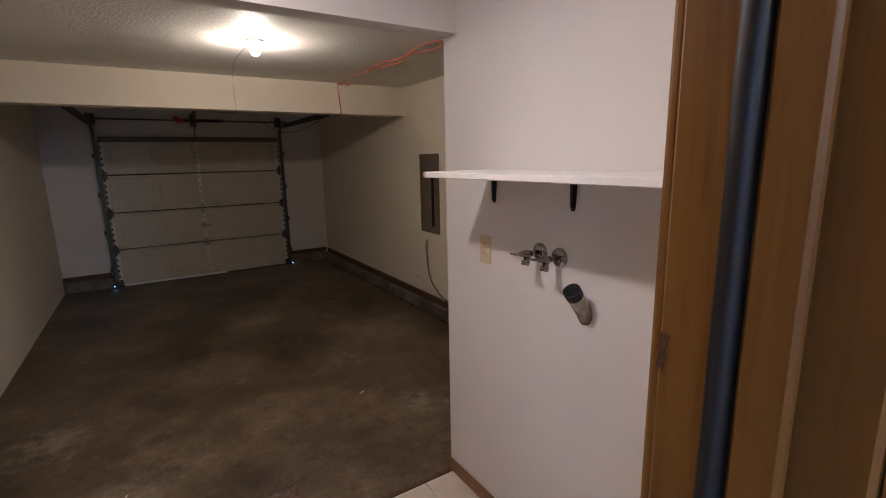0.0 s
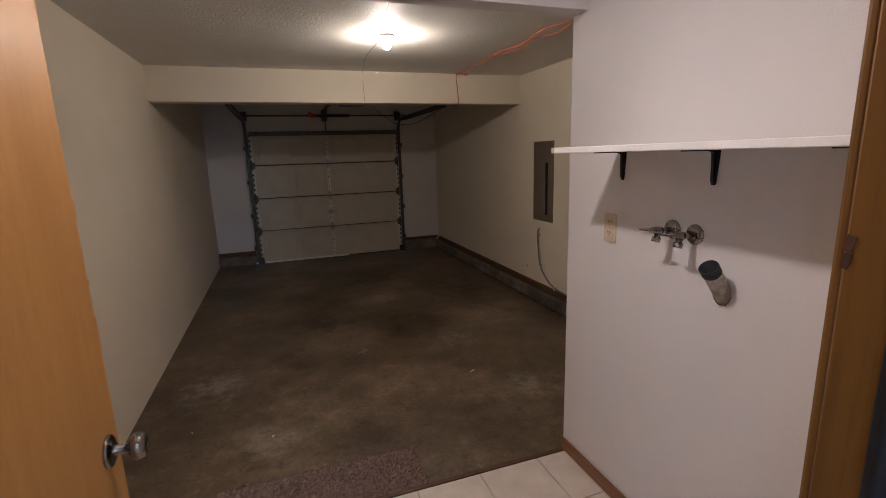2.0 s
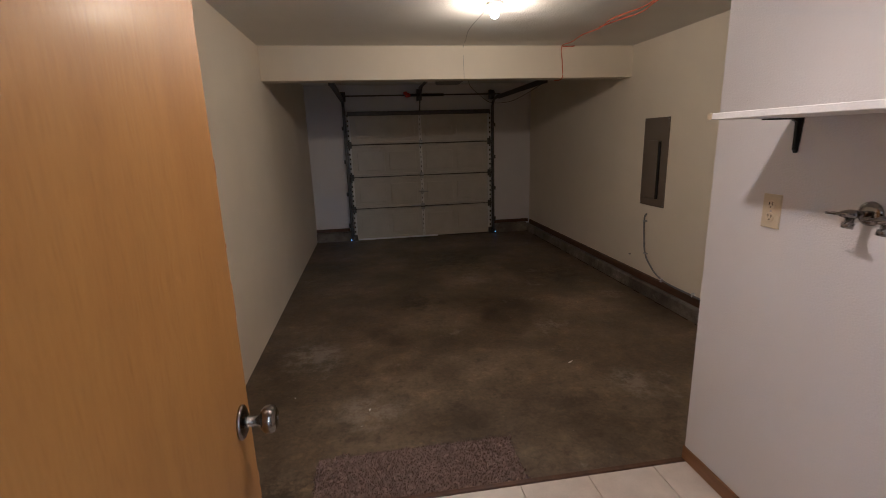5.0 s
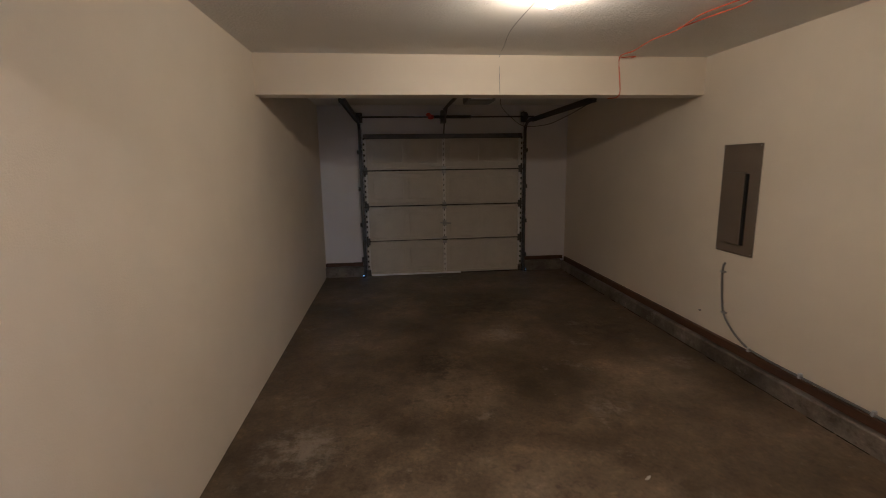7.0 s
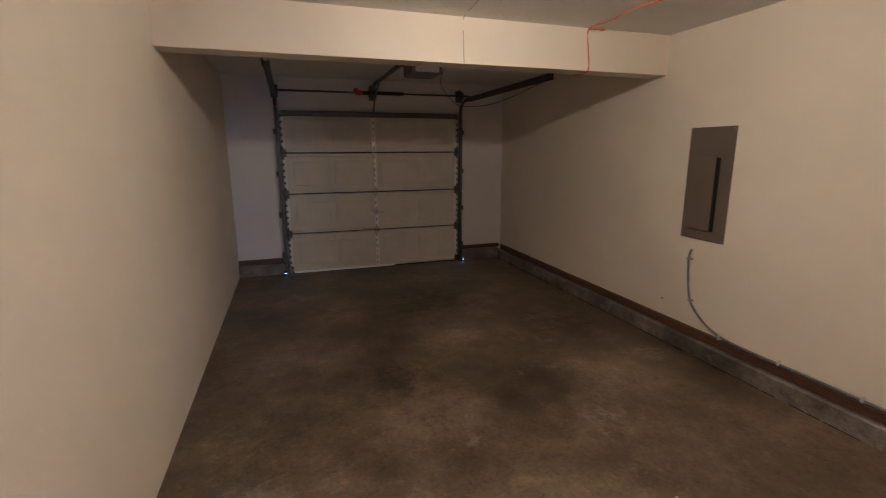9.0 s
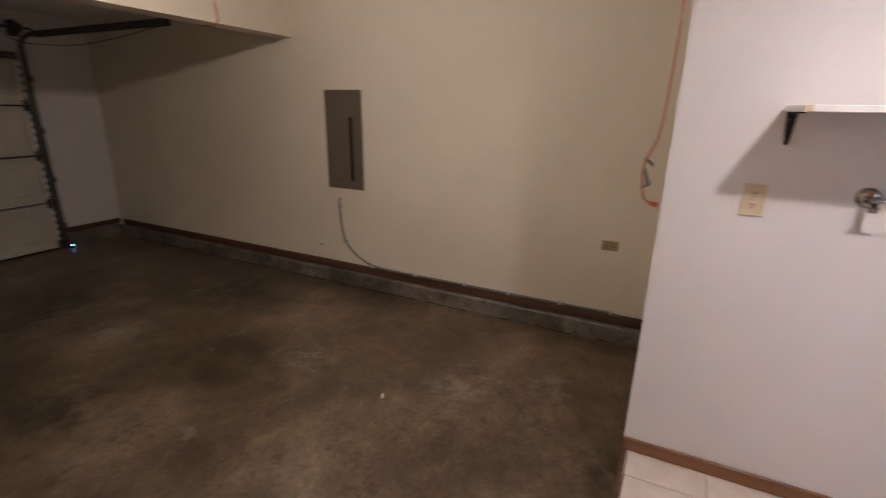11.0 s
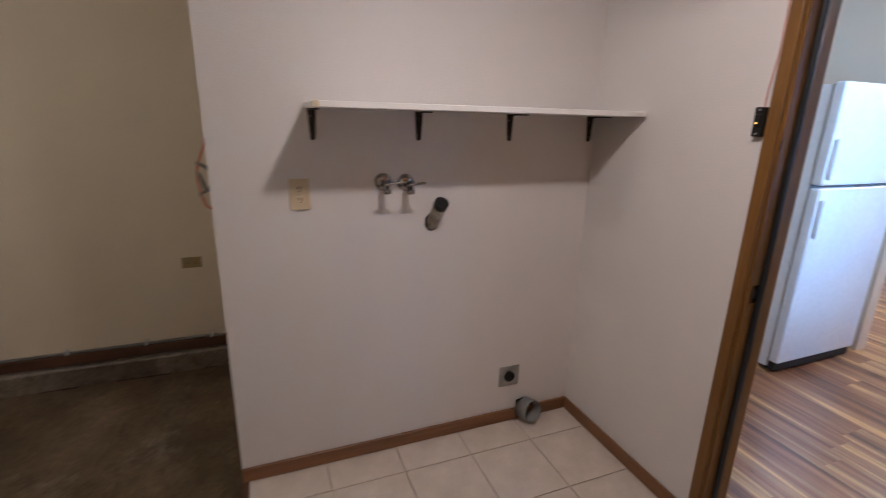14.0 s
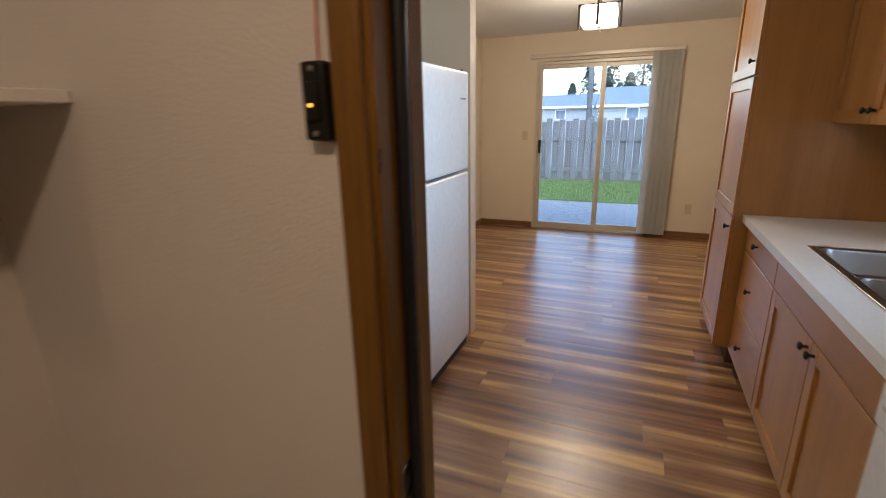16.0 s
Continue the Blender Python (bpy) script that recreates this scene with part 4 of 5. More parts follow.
opener = thing("door_opener", (-0.22, 6.3, ZC - 0.2), "dark garage door opener hung from the ceiling with its rail", "door opener")
part("motor_housing", boxes((-0.40, -0.08, 6.10, 6.45, 2.19, 2.31), bevel=0.015, seg=2), PIPEGREY, opener)
part("lamp_lens", boxes((-0.36, -0.12, 6.085, 6.0995, 2.205, 2.275), bevel=0.004), WHITE, opener, "pale translucent light lens")
part("opener_rail", boxes((-0.47, -0.435, 6.45, 7.92, 2.29, 2.325), bevel=0.003), DARKSTEEL, opener)
part("rail_link", boxes((-0.47, -0.30, 6.36, 6.46, 2.30, 2.33), bevel=0.003), DARKSTEEL, opener)
for x in (-0.38, -0.10):
    part("hanger_strap", boxes((x - 0.012, x + 0.012, 6.27, 6.275, 2.30, ZC - 0.001)), DARKSTEEL, opener)
part("door_arm", tube([(-0.452, 7.55, 2.29), (-0.46, 7.85, 2.12), (-0.462, GY - 0.02, 1.90)], 0.010, 8), DARKSTEEL, opener)
part("power_cord", tube(curved([(-0.10, 6.12, 2.26), (-0.05, 6.05, 2.235), (0.0, 6.02, 2.25), (0.02, 6.1, 2.31), (0.0, 6.2, 2.385)]), 0.004, 6), WHITE, opener, "white power cord")
part("power_cord", tube(curved([(-0.09, 6.10, 2.27), (-0.02, 6.03, 2.20), (0.03, 6.04, 2.22)]), 0.004, 6), WHITE, opener, "white power cord")
loose = solo("sensor_wire", tube(curved([(-0.02, 5.6, 2.386), (0.05, 6.3, 2.34), (0.22, 7.1, 2.26), (0.50, 7.6, 2.15), (0.72, 7.75, 2.05), (0.80, 7.0, 2.00), (0.80, 6.3, 2.03), (0.82, 5.6, 2.11)]), 0.004, 6), BLACK, (0.2, 7.1, 2.2), "loose black sensor wire sagging below the track", "wire", smooth=True)
for s, x in ((-1, GX0 - 0.06), (1, GX1 + 0.06)):
    e = thing("safety_sensor", (x, GY - 0.07, ZG), "small safety sensor with a lit blue lens by the track", "sensor", "door sensors")
    part("sensor_body", boxes((x - 0.02, x + 0.02, GY - 0.10, GY - 0.06, ZG, ZG + 0.06), bevel=0.005), BLACK, e)
    part("sensor_lens", turned(((0.008, 0.0), (0.006, 0.004), (0.0, 0.005)), (x, GY - 0.10, ZG + 0.035), (0, -1, 0), 12), glowing("blue_indicator", (0.35, 0.6, 1.0), 2.0), e, "lit blue lens")

# ---- things on the garage floor ----
rg = random.Random(21)
car = thing("carpet_remnant", (-1.19, 2.03, ZG), "mauve shag carpet remnant lying below the step", "carpet")
part("backing", boxes((-1.725, -0.665, 1.815, 2.185, ZG + 0.001, ZG + 0.007), bevel=0.002), CARPET, car)
verts, faces = [], []
for i in range(9000):
    x, y = rg.uniform(-1.73, -0.66), rg.uniform(1.81, 2.19)
    x += 0.035 * noise.noise(Vector((y * 14, 2.0, 0)))
    y += 0.030 * noise.noise(Vector((x * 11, 7.0, 0)))
    h, w, a, l = rg.uniform(0.008, 0.018), rg.uniform(0.0025, 0.005), rg.uniform(0, 6.28), rg.uniform(0, 0.012)
    dx, dy, n = math.cos(a) * w, math.sin(a) * w, len(verts)
    verts += [(x - dx, y - dy, ZG + 0.005), (x + dx, y + dy, ZG + 0.005), (x + l * math.cos(a * 2), y + l * math.sin(a * 2), ZG + 0.005 + h)]
    faces.append((n, n + 1, n + 2))
me = bpy.data.meshes.new("pile")
me.from_pydata([(x + 1.19, y - 2.03, z - ZG) for x, y, z in verts], [], faces)
me.materials.append(CARPET)
pile = new("pile", me)
pile.parent = car
tagged(pile, kind="stuff")


def scrap(at, size, turn, seed):
    r = random.Random(seed)
    bm = bmesh.new()
    vs = [bm.verts.new((size * c * r.uniform(0.7, 1.1), size * 0.34 * s * r.uniform(0.7, 1.1), r.uniform(0.001, 0.010))) for c, s in ((1, 0.2), (0.4, 1), (-0.6, 0.8), (-1, -0.1), (-0.2, -1), (0.7, -0.7))]
    mid = bm.verts.new((0, 0, 0.008))
    for i in range(6):
        bm.faces.new((vs[i], vs[(i + 1) % 6], mid))
    bmesh.ops.solidify(bm, geom=bm.faces[:], thickness=0.0008)
    ob = solo("paper_scrap", bm, PAPER, (0, 0, 0), "small crumpled scrap of white paper on the concrete", "paper scrap", "litter")
    ob.matrix_world = pose(at[0], at[1], ZG + 0.001, 0, 0, turn)


scrap((0.066, 2.96), 0.034, 35, 1)
scrap((-1.45, 2.62), 0.018, 80, 2)
scrap((-1.50, 2.45), 0.010, 10, 3)
scrap((-1.95, 2.86), 0.011, 120, 4)

# ---- floor tiles of the laundry ----
P = 0.3125
TILES = bpy.data.objects["laundry_floor"]
tile_meshes = {}


def tile(x0, x1, y0, y1, parent):
    w, d = round(x1 - x0, 4), round(y1 - y0, 4)
    if (w, d) not in tile_meshes:
        bm = boxes((0, w, 0, d, -0.0075, 0.0), bevel=0.0016)
        me = bpy.data.meshes.new("tile")
        bm.to_mesh(me)
        bm.free()
        me.materials.append(TILE)
        tile_meshes[(w, d)] = me
    ob = new("tile", tile_meshes[(w, d)])
    ob.location, ob.parent = (x0, y0, rg.uniform(-0.0006, 0.0)), parent


xs = [0.0] + [-0.172 - P * k for k in range(7)] + [XL]
ys = [-WT] + [1.251 - P * k for k in range(4, -1, -1)] + [1.567]
for xa, xb in zip(xs[1:], xs):
    for ya, yb in zip(ys, ys[1:]):
        tile(xa + 0.0022, xb - 0.0022, ya + 0.0022, yb - 0.0022, TILES)

# ---- kitchen cabinets ----
FX = -1.700   # face of the base doors
CT = 0.915    # worktop height


def pull(at, d, parent):
    part("cabinet_knob", turned(((0.006, 0.0), (0.005, 0.010), (0.009, 0.016), (0.0145, 0.021), (0.0150, 0.025), (0.011, 0.029), (0.0, 0.030)), at, d, 18), BLACK, parent, "oil-dark round knob", True)


def shaker(parent, name, x, y0, y1, z0, z1, knobs=(), rail=0.058, t=0.019):
    """A frame-and-panel door whose face looks to +x at x."""
    d = part(name, boxes((x - t + 0.002, x - 0.010, y0 + rail - 0.003, y1 - rail + 0.003, z0 + rail - 0.003, z1 - rail + 0.003)), MAPLE, parent)
    for a in (y0, y1 - rail):
        part("door_stile", boxes((x - t, x, a, a + rail, z0, z1), bevel=0.0015), MAPLE, d)
    for a in (z0, z1 - rail):
        part("door_rail", boxes((x - t, x - 0.0004, y0 + rail, y1 - rail, a, a + rail), bevel=0.0012), MAPLE_Y, d)
    for y, z in knobs:
        pull((x, y, z), (1, 0, 0), d)


def slab(parent, name, x, y0, y1, z0, z1, knobs=()):
    d = part(name, boxes((x - 0.019, x, y0, y1, z0, z1), bevel=0.002), MAPLE_Y, parent)
    for y, z in knobs:
        pull((x, y, z), (1, 0, 0), d)


bx = XL + 0.002
drawers = thing("drawer_cabinet", (-2.0, -2.15, 0), "maple base cabinet with three drawers and dark knobs", "base cabinet", "kitchen base units")
part("body", boxes((bx, FX - 0.020, -2.470, -1.822, 0.10, CT - 0.041)), MAPLE, drawers)
part("toe_kick", boxes((bx, FX - 0.075, -2.470, -1.822, 0.0, 0.099)), SILL_WOOD, drawers)
slab(drawers, "drawer", FX, -2.466, -1.826, 0.728, 0.866, ((-2.19, 0.810),))
slab(drawers, "drawer", FX, -2.466, -1.826, 0.418, 0.722, ((-2.19, 0.567),))
slab(drawers, "drawer", FX, -2.466, -1.826, 0.106, 0.412, ((-2.19, 0.244),))
sinkbase = thing("sink_cabinet", (-2.0, -1.3, 0), "maple sink base cabinet with two framed doors", "base cabinet", "kitchen base units")
part("body", boxes((bx, FX - 0.020, -1.820, -0.795, 0.10, 0.69), (FX - 0.06, FX - 0.020, -1.820, -0.795, 0.69, CT - 0.041)), MAPLE, sinkbase)
part("toe_kick", boxes((bx, FX - 0.075, -1.820, -0.795, 0.0, 0.099)), SILL_WOOD, sinkbase)
slab(sinkbase, "false_front", FX, -1.816, -0.800, 0.728, 0.866)
shaker(sinkbase, "cabinet_door", FX, -1.816, -1.294, 0.106, 0.722, ((-1.326, 0.688),))
shaker(sinkbase, "cabinet_door", FX, -1.288, -0.800, 0.106, 0.722, ((-1.256, 0.688),))

dw = thing("dishwasher", (-2.0, -0.49, 0), "white built-in dishwasher with a recessed handle", "dishwasher")
part("tub", boxes((bx, FX - 0.03, -0.785, -0.192, 0.10, CT - 0.045)), WHITE, dw)
part("toe_panel", boxes((FX - 0.08, FX - 0.05, -0.785, -0.192, 0.0, 0.10), bevel=0.002), BLACK, dw)
part("door", boxes((FX - 0.029, FX + 0.018, -0.787, -0.190, 0.10, 0.755), bevel=0.006, seg=2), WHITE, dw)
ctl = part("control_panel", boxes((FX - 0.029, FX + 0.026, -0.787, -0.190, 0.760, 0.868), bevel=0.008, seg=2), WHITE, dw)
part("nameplate", boxes((FX + 0.0255, FX + 0.0266, -0.76, -0.70, 0.808, 0.818)), LIGHTGREY, ctl)
part("handle_recess", boxes((FX + 0.010, FX + 0.0195, -0.60, -0.38, 0.725, 0.758), bevel=0.004), WHITE, dw, "shadowed finger recess")
part("side_filler", boxes((bx, FX - 0.002, -0.188, -0.155, 0.0, CT - 0.041)), MAPLE, dw, "maple filler panel")

wt = thing("worktop", (-2.0, -1.3, CT - 0.04), "white laminate kitchen worktop with backsplash", "worktop")
SY0, SY1, SX0, SX1 = -1.85, -1.06, -2.215, -1.795
slab_bm = bmesh.new()
wx0, wx1, wy0, wy1 = bx, -1.672, -2.493, -0.153
hole_x0, hole_x1, hole_y0, hole_y1 = SX0 + 0.012, SX1 - 0.012, SY0 + 0.012, SY1 - 0.012
rings = [[slab_bm.verts.new((x, y, z)) for x, y in ((a, c), (b_, c), (b_, d), (a, d))] for z in (CT - 0.04, CT) for a, b_, c, d in ((wx0, wx1, wy0, wy1), (hole_x0, hole_x1, hole_y0, hole_y1))]
for ra, rb in ((rings[0], rings[1]), (rings[2], rings[3]), (rings[0], rings[2]), (rings[1], rings[3])):
    for i in range(4):
        slab_bm.faces.new((ra[i], ra[(i + 1) % 4], rb[(i + 1) % 4], rb[i]))
part("worktop_slab", slab_bm, COUNTER, wt)
part("backsplash", boxes((bx, bx + 0.02, -2.493, -0.153, CT, CT + 0.10), bevel=0.003), COUNTER, wt)

sink = thing("kitchen_sink", (-2.0, -1.45, CT), "stainless steel double-bowl kitchen sink set in the worktop", "sink")
my = (SY0 + SY1) / 2
part("rim", boxes((SX0, SX0 + 0.075, SY0, SY1, CT, CT + 0.005), (SX1 - 0.03, SX1, SY0, SY1, CT, CT + 0.005), (SX0 + 0.075, SX1 - 0.03, SY0, SY0 + 0.03, CT, CT + 0.005), (SX0 + 0.075, SX1 - 0.03, SY1 - 0.03, SY1, CT, CT + 0.005), (SX0 + 0.075, SX1 - 0.03, my - 0.018, my + 0.018, CT, CT + 0.005), bevel=0.0015), SINKSTEEL, sink)


def bowl(y0, y1):
    bm = bmesh.new()
    x0, x1 = SX0 + 0.075, SX1 - 0.03
    rings = []
    for inset, z, r in ((-0.002, CT + 0.003, 0.05), (0.003, CT - 0.01, 0.05), (0.012, CT - 0.13, 0.055), (0.03, CT - 0.165, 0.07), (0.07, CT - 0.172, 0.08)):
        ring = []
        for (cx_, cy_, a0) in ((x1 - inset - r, y1 - inset - r, 0), (x0 + inset + r, y1 - inset - r, 90), (x0 + inset + r, y0 + inset + r, 180), (x1 - inset - r, y0 + inset + r, 270)):
            for k in range(5):
                a = radians(a0 + 22.5 * k)
                ring.append(bm.verts.new((cx_ + r * math.cos(a), cy_ + r * math.sin(a), z)))
        rings.append(ring)
    n = len(rings[0])
    for a, b in zip(rings, rings[1:]):
        for i in range(n):
            bm.faces.new((a[i], a[(i + 1) % n], b[(i + 1) % n], b[i]))
    bm.faces.new(rings[-1])
    b = part("bowl", bm, SINKSTEEL, sink, "", True)
    part("strainer", turned(((0.045, 0.0), (0.042, 0.003), (0.03, 0.001), (0.0, 0.001)), ((x0 + x1) / 2, (y0 + y1) / 2, CT - 0.1715), "z", 20), STEEL, b, "", True)


bowl(SY0 + 0.03, my - 0.018)
bowl(my + 0.018, SY1 - 0.03)

pantry = thing("pantry_cabinet", (-2.0, -2.83, 0), "tall maple pantry cabinet with framed doors", "tall cabinet")
PX, PY0, PY1 = -1.640, -3.20, -2.495
part("body", boxes((bx, PX, PY0, PY1, 0.10, 2.36), bevel=0.001), MAPLE, pantry)
part("toe_kick", boxes((bx, PX - 0.06, PY0, PY1, 0.0, 0.099)), SILL_WOOD, pantry)
shaker(pantry, "pantry_door", PX + 0.0195, PY0 + 0.004, PY1 - 0.004, 0.106, 0.892, ((PY1 - 0.05, 0.835),))
shaker(pantry, "pantry_door", PX + 0.0195, PY0 + 0.004, PY1 - 0.004, 0.900, 1.640, ())
shaker(pantry, "pantry_door", PX + 0.0195, PY0 + 0.004, PY1 - 0.004, 1.650, 2.350, ((PY1 - 0.05, 1.72),))

upper = thing("wall_cabinet", (-2.15, -1.5, 1.40), "maple wall cabinet with framed doors and dark knobs", "wall cabinet", "kitchen wall units")
part("body", boxes((bx, -2.0, -2.493, -1.62, 1.404, 2.25), bevel=0.001), MAPLE, upper)
shaker(upper, "cabinet_door", -1.980, -2.489, -2.058, 1.408, 2.245, ((-2.088, 1.462),))
shaker(upper, "cabinet_door", -1.980, -2.052, -1.624, 1.408, 2.245, ((-2.022, 1.462),))
u2 = thing("wall_cabinet", (-2.15, -0.5, 1.40), "maple wall cabinet with framed doors and dark knobs", "wall cabinet", "kitchen wall units")
part("body", boxes((bx, -2.0, -0.90, -0.155, 1.404, 2.25), bevel=0.001), MAPLE, u2)
shaker(u2, "cabinet_door", -1.980, -0.896, -0.53, 1.408, 2.245, ((-0.56, 1.462),))
shaker(u2, "cabinet_door", -1.980, -0.524, -0.16, 1.408, 2.245, ((-0.49, 1.462),))

# ---- refrigerator ----
fr = thing("refrigerator", (0.2, -1.8, 0), "white top-freezer refrigerator standing by the wall end", "refrigerator")
RX, RY0, RY1 = -0.170, -2.170, -1.425
part("case", boxes((RX + 0.065, 0.55, RY0 + 0.004, RY1 - 0.004, 0.03, 1.700), bevel=0.006, seg=2), WHITE, fr)
fz = part("freezer_door", boxes((RX, RX + 0.058, RY0, RY1, 1.168, 1.712), bevel=0.012, seg=3), WHITE, fr)
rd = part("fridge_door", boxes((RX, RX + 0.058, RY0, RY1, 0.075, 1.152), bevel=0.012, seg=3), WHITE, fr)
part("gasket", boxes((RX + 0.0585, RX + 0.0645, RY0 + 0.01, RY1 - 0.01, 0.08, 1.70)), PIPEGREY, fr, "grey door gasket")
part("base_grille", boxes((RX + 0.02, RX + 0.06, RY0 + 0.01, RY1 - 0.01, 0.012, 0.070), bevel=0.003), BLACK, fr, "black base grille")
part("handle", boxes((RX - 0.030, RX + 0.002, RY1 - 0.030, RY1 - 0.010, 1.20, 1.42), bevel=0.010, seg=2), WHITE, fz)
part("handle", boxes((RX - 0.030, RX + 0.002, RY1 - 0.030, RY1 - 0.010, 0.87, 1.09), bevel=0.010, seg=2), WHITE, rd)
part("top_hinge", boxes((RX + 0.01, RX + 0.08, RY0 + 0.01, RY0 + 0.06, 1.7125, 1.722), bevel=0.003), PIPEGREY, fr)
part("nameplate", boxes((RX - 0.001, RX + 0.001, RY0 + 0.05, RY0 + 0.13, 1.56, 1.568)), PIPEGREY, fz)
for y in (RY0 + 0.06, RY1 - 0.06):
    part("foot", turned(((0.02, 0.0), (0.02, 0.02), (0.012, 0.03)), (RX + 0.09, y, 0.0), "z", 14), BLACK, fr)

# ---- dining end ----
structure("baseboard_dining_end", boxes((0.17, 0.888, YK + 0.0005, YK + 0.013, 0.001, 0.075), (XL, -1.24, YK + 0.0005, YK + 0.013, 0.001, 0.075), bevel=0.002), TRIM_X, "brown wooden baseboard by the sliding door", "baseboard")
structure("baseboard_dining_side", boxes((0.876, 0.8885, YK + 0.014, -2.402, 0.001, 0.075), bevel=0.002), TRIM, "brown wooden baseboard along the dining wall", "baseboard")

win = thing("window_1", (-0.53, YK - 0.07, 0), "sliding glass patio door in a cream aluminium frame", "sliding door", kind="structure")
WX0, WX1, WZ = -1.235, 0.165, 2.095
fr_ = part("window_frame", boxes((WX0, WX0 + 0.035, YK - 0.12, YK + 0.006, 0.0, WZ), (WX1 - 0.035, WX1, YK - 0.12, YK + 0.006, 0.0, WZ), (WX0 + 0.035, WX1 - 0.035, YK - 0.12, YK + 0.006, WZ - 0.035, WZ), bevel=0.002), ALU, win)
part("threshold", boxes((WX0 + 0.035, WX1 - 0.035, YK - 0.12, YK + 0.006, 0.0, 0.028), bevel=0.002), ALU, fr_)


def sash(x0, x1, y):
    s = part("sash", boxes((x0, x0 + 0.045, y - 0.014, y + 0.014, 0.03, WZ - 0.038), (x1 - 0.045, x1, y - 0.014, y + 0.014, 0.03, WZ - 0.038), (x0 + 0.045, x1 - 0.045, y - 0.014, y + 0.014, 0.03, 0.085), (x0 + 0.045, x1 - 0.045, y - 0.014, y + 0.014, WZ - 0.085, WZ - 0.038), bevel=0.002), ALU, win)
    g = part("pane", boxes((x0 + 0.044, x1 - 0.044, y - 0.003, y + 0.003, 0.084, WZ - 0.084)), GLASS, s, "clear glass pane")
    g.visible_shadow = False
    return s


s1 = sash(-0.665, WX1 - 0.037, YK - 0.025)
s2 = sash(WX0 + 0.037, -0.60, YK - 0.075)
part("sash_handle", boxes((0.078, 0.108, YK - 0.009, YK + 0.035, 0.99, 1.16), bevel=0.008, seg=2), BLACK, s1, "black pull handle")
part("sash_handle", boxes((-0.655, -0.635, YK - 0.0605, YK - 0.045, 1.03, 1.12), bevel=0.004), BLACK, s2, "black inner latch")

bl = thing("vertical_blind", (-1.33, YK + 0.07, 0.03), "white vertical blind drawn open into a stack", "blind")
part("headrail", boxes((-1.480, 0.235, YK + 0.001, YK + 0.05, 2.135, 2.180), bevel=0.004), ALU, bl, "pale headrail")
for k in range(13):
    x = -1.185 - 0.021 * k
    bm = bmesh.new()
    pts = [(0.041 * math.cos(radians(48 + 9 * (k % 3))) * u, -0.041 * math.sin(radians(48 + 9 * (k % 3))) * u, 0.004 * (1 - u * u)) for u in (-1, -0.5, 0, 0.5, 1)]
    lo = [bm.verts.new((x + a + c, YK + 0.058 + 0.003 * (k % 2) + b, 0.035)) for a, b, c in pts]
    hi = [bm.verts.new((x + a + c, YK + 0.058 + 0.003 * (k % 2) + b, 2.134)) for a, b, c in pts]
    for i in range(4):
        bm.faces.new((lo[i], lo[i + 1], hi[i + 1], hi[i]))
    bmesh.ops.solidify(bm, geom=bm.faces[:], thickness=0.0012)
    part("vane", bm, BLIND, bl, "")


def plate(name, at, label, switch=False):
    o = thing(name, at, label, "switch" if switch else "outlet")
    x, y, z = at
    part("cover_plate", boxes((x - 0.036, x + 0.036, y + 0.0005, y + 0.006, z - 0.058, z + 0.058), bevel=0.002), ALMOND, o)
    if switch:
        part("toggle", boxes((x - 0.005, x + 0.005, y + 0.006, y + 0.016, z - 0.012, z + 0.012), bevel=0.002), ALMOND, o)
    else:
        for dz in (-0.021, 0.021):
            part("receptacle", turned(((0.0165, 0.0), (0.0165, 0.0085), (0.0, 0.0092)), (x, y, z + dz), "y", 18), ALMOND, o)


plate("light_switch", (0.291, YK, 1.214), "almond light switch beside the sliding door", True)
plate("wall_outlet", (-1.705, YK, 0.356), "almond duplex outlet on the dining wall")

lp = thing("ceiling_lamp", (-0.725, -3.66, 2.11), "lit square-glass ceiling lamp in a dark bronze frame", "ceiling lamp")
part("canopy", turned(((0.10, 0.0), (0.10, 0.012), (0.06, 0.02), (0.012, 0.022), (0.012, 0.10)), (-0.725, -3.66, ZK - 0.001), (0, 0, -1), 28), BLACK, lp, "", True)
g = boxes((-0.855, -0.595, -3.79, -3.53, 2.128, 2.268), bevel=0.014, seg=3)
ob = part("glass_shade", g, SHADE, lp, "lit frosted glass shade", True)
ob.visible_shadow = False
part("frame_bar", boxes((-0.890, -0.560, -3.672, -3.648, 2.285, 2.297), (-0.737, -0.713, -3.825, -3.495, 2.298, 2.31), bevel=0.002), BLACK, lp, "dark bronze cross bars")
for x, y in ((-0.882, -3.66), (-0.568, -3.66), (-0.725, -3.817), (-0.725, -3.503)):
    part("frame_arm", boxes((x - 0.008, x + 0.008, y - 0.008, y + 0.008, 2.115, 2.297), bevel=0.002), BLACK, lp)
part("finial", turned(((0.0, 0.0), (0.012, 0.006), (0.008, 0.02), (0.006, 0.17)), (-0.725, -3.66, 2.112), "z", 14), BLACK, lp, "", True)

# Unseen fixture added to carry the near fill lamp.
kl = thing("flush_lamp", (-0.95, -1.3, ZK), "added unseen round white flush lamp over the kitchen", "ceiling lamp")
part("lamp_base", turned(((0.16, 0.0), (0.16, 0.015), (0.15, 0.02)), (-0.95, -1.3, ZK - 0.001), (0, 0, -1), 32), WHITE, kl, "", True)
ob = part("diffuser", turned(((0.15, 0.018), (0.14, 0.04), (0.10, 0.065), (0.05, 0.078), (0.0, 0.08)), (-0.95, -1.3, ZK - 0.001), (0, 0, -1), 32), SHADE, kl, "lit white diffuser", True)
ob.visible_shadow = False

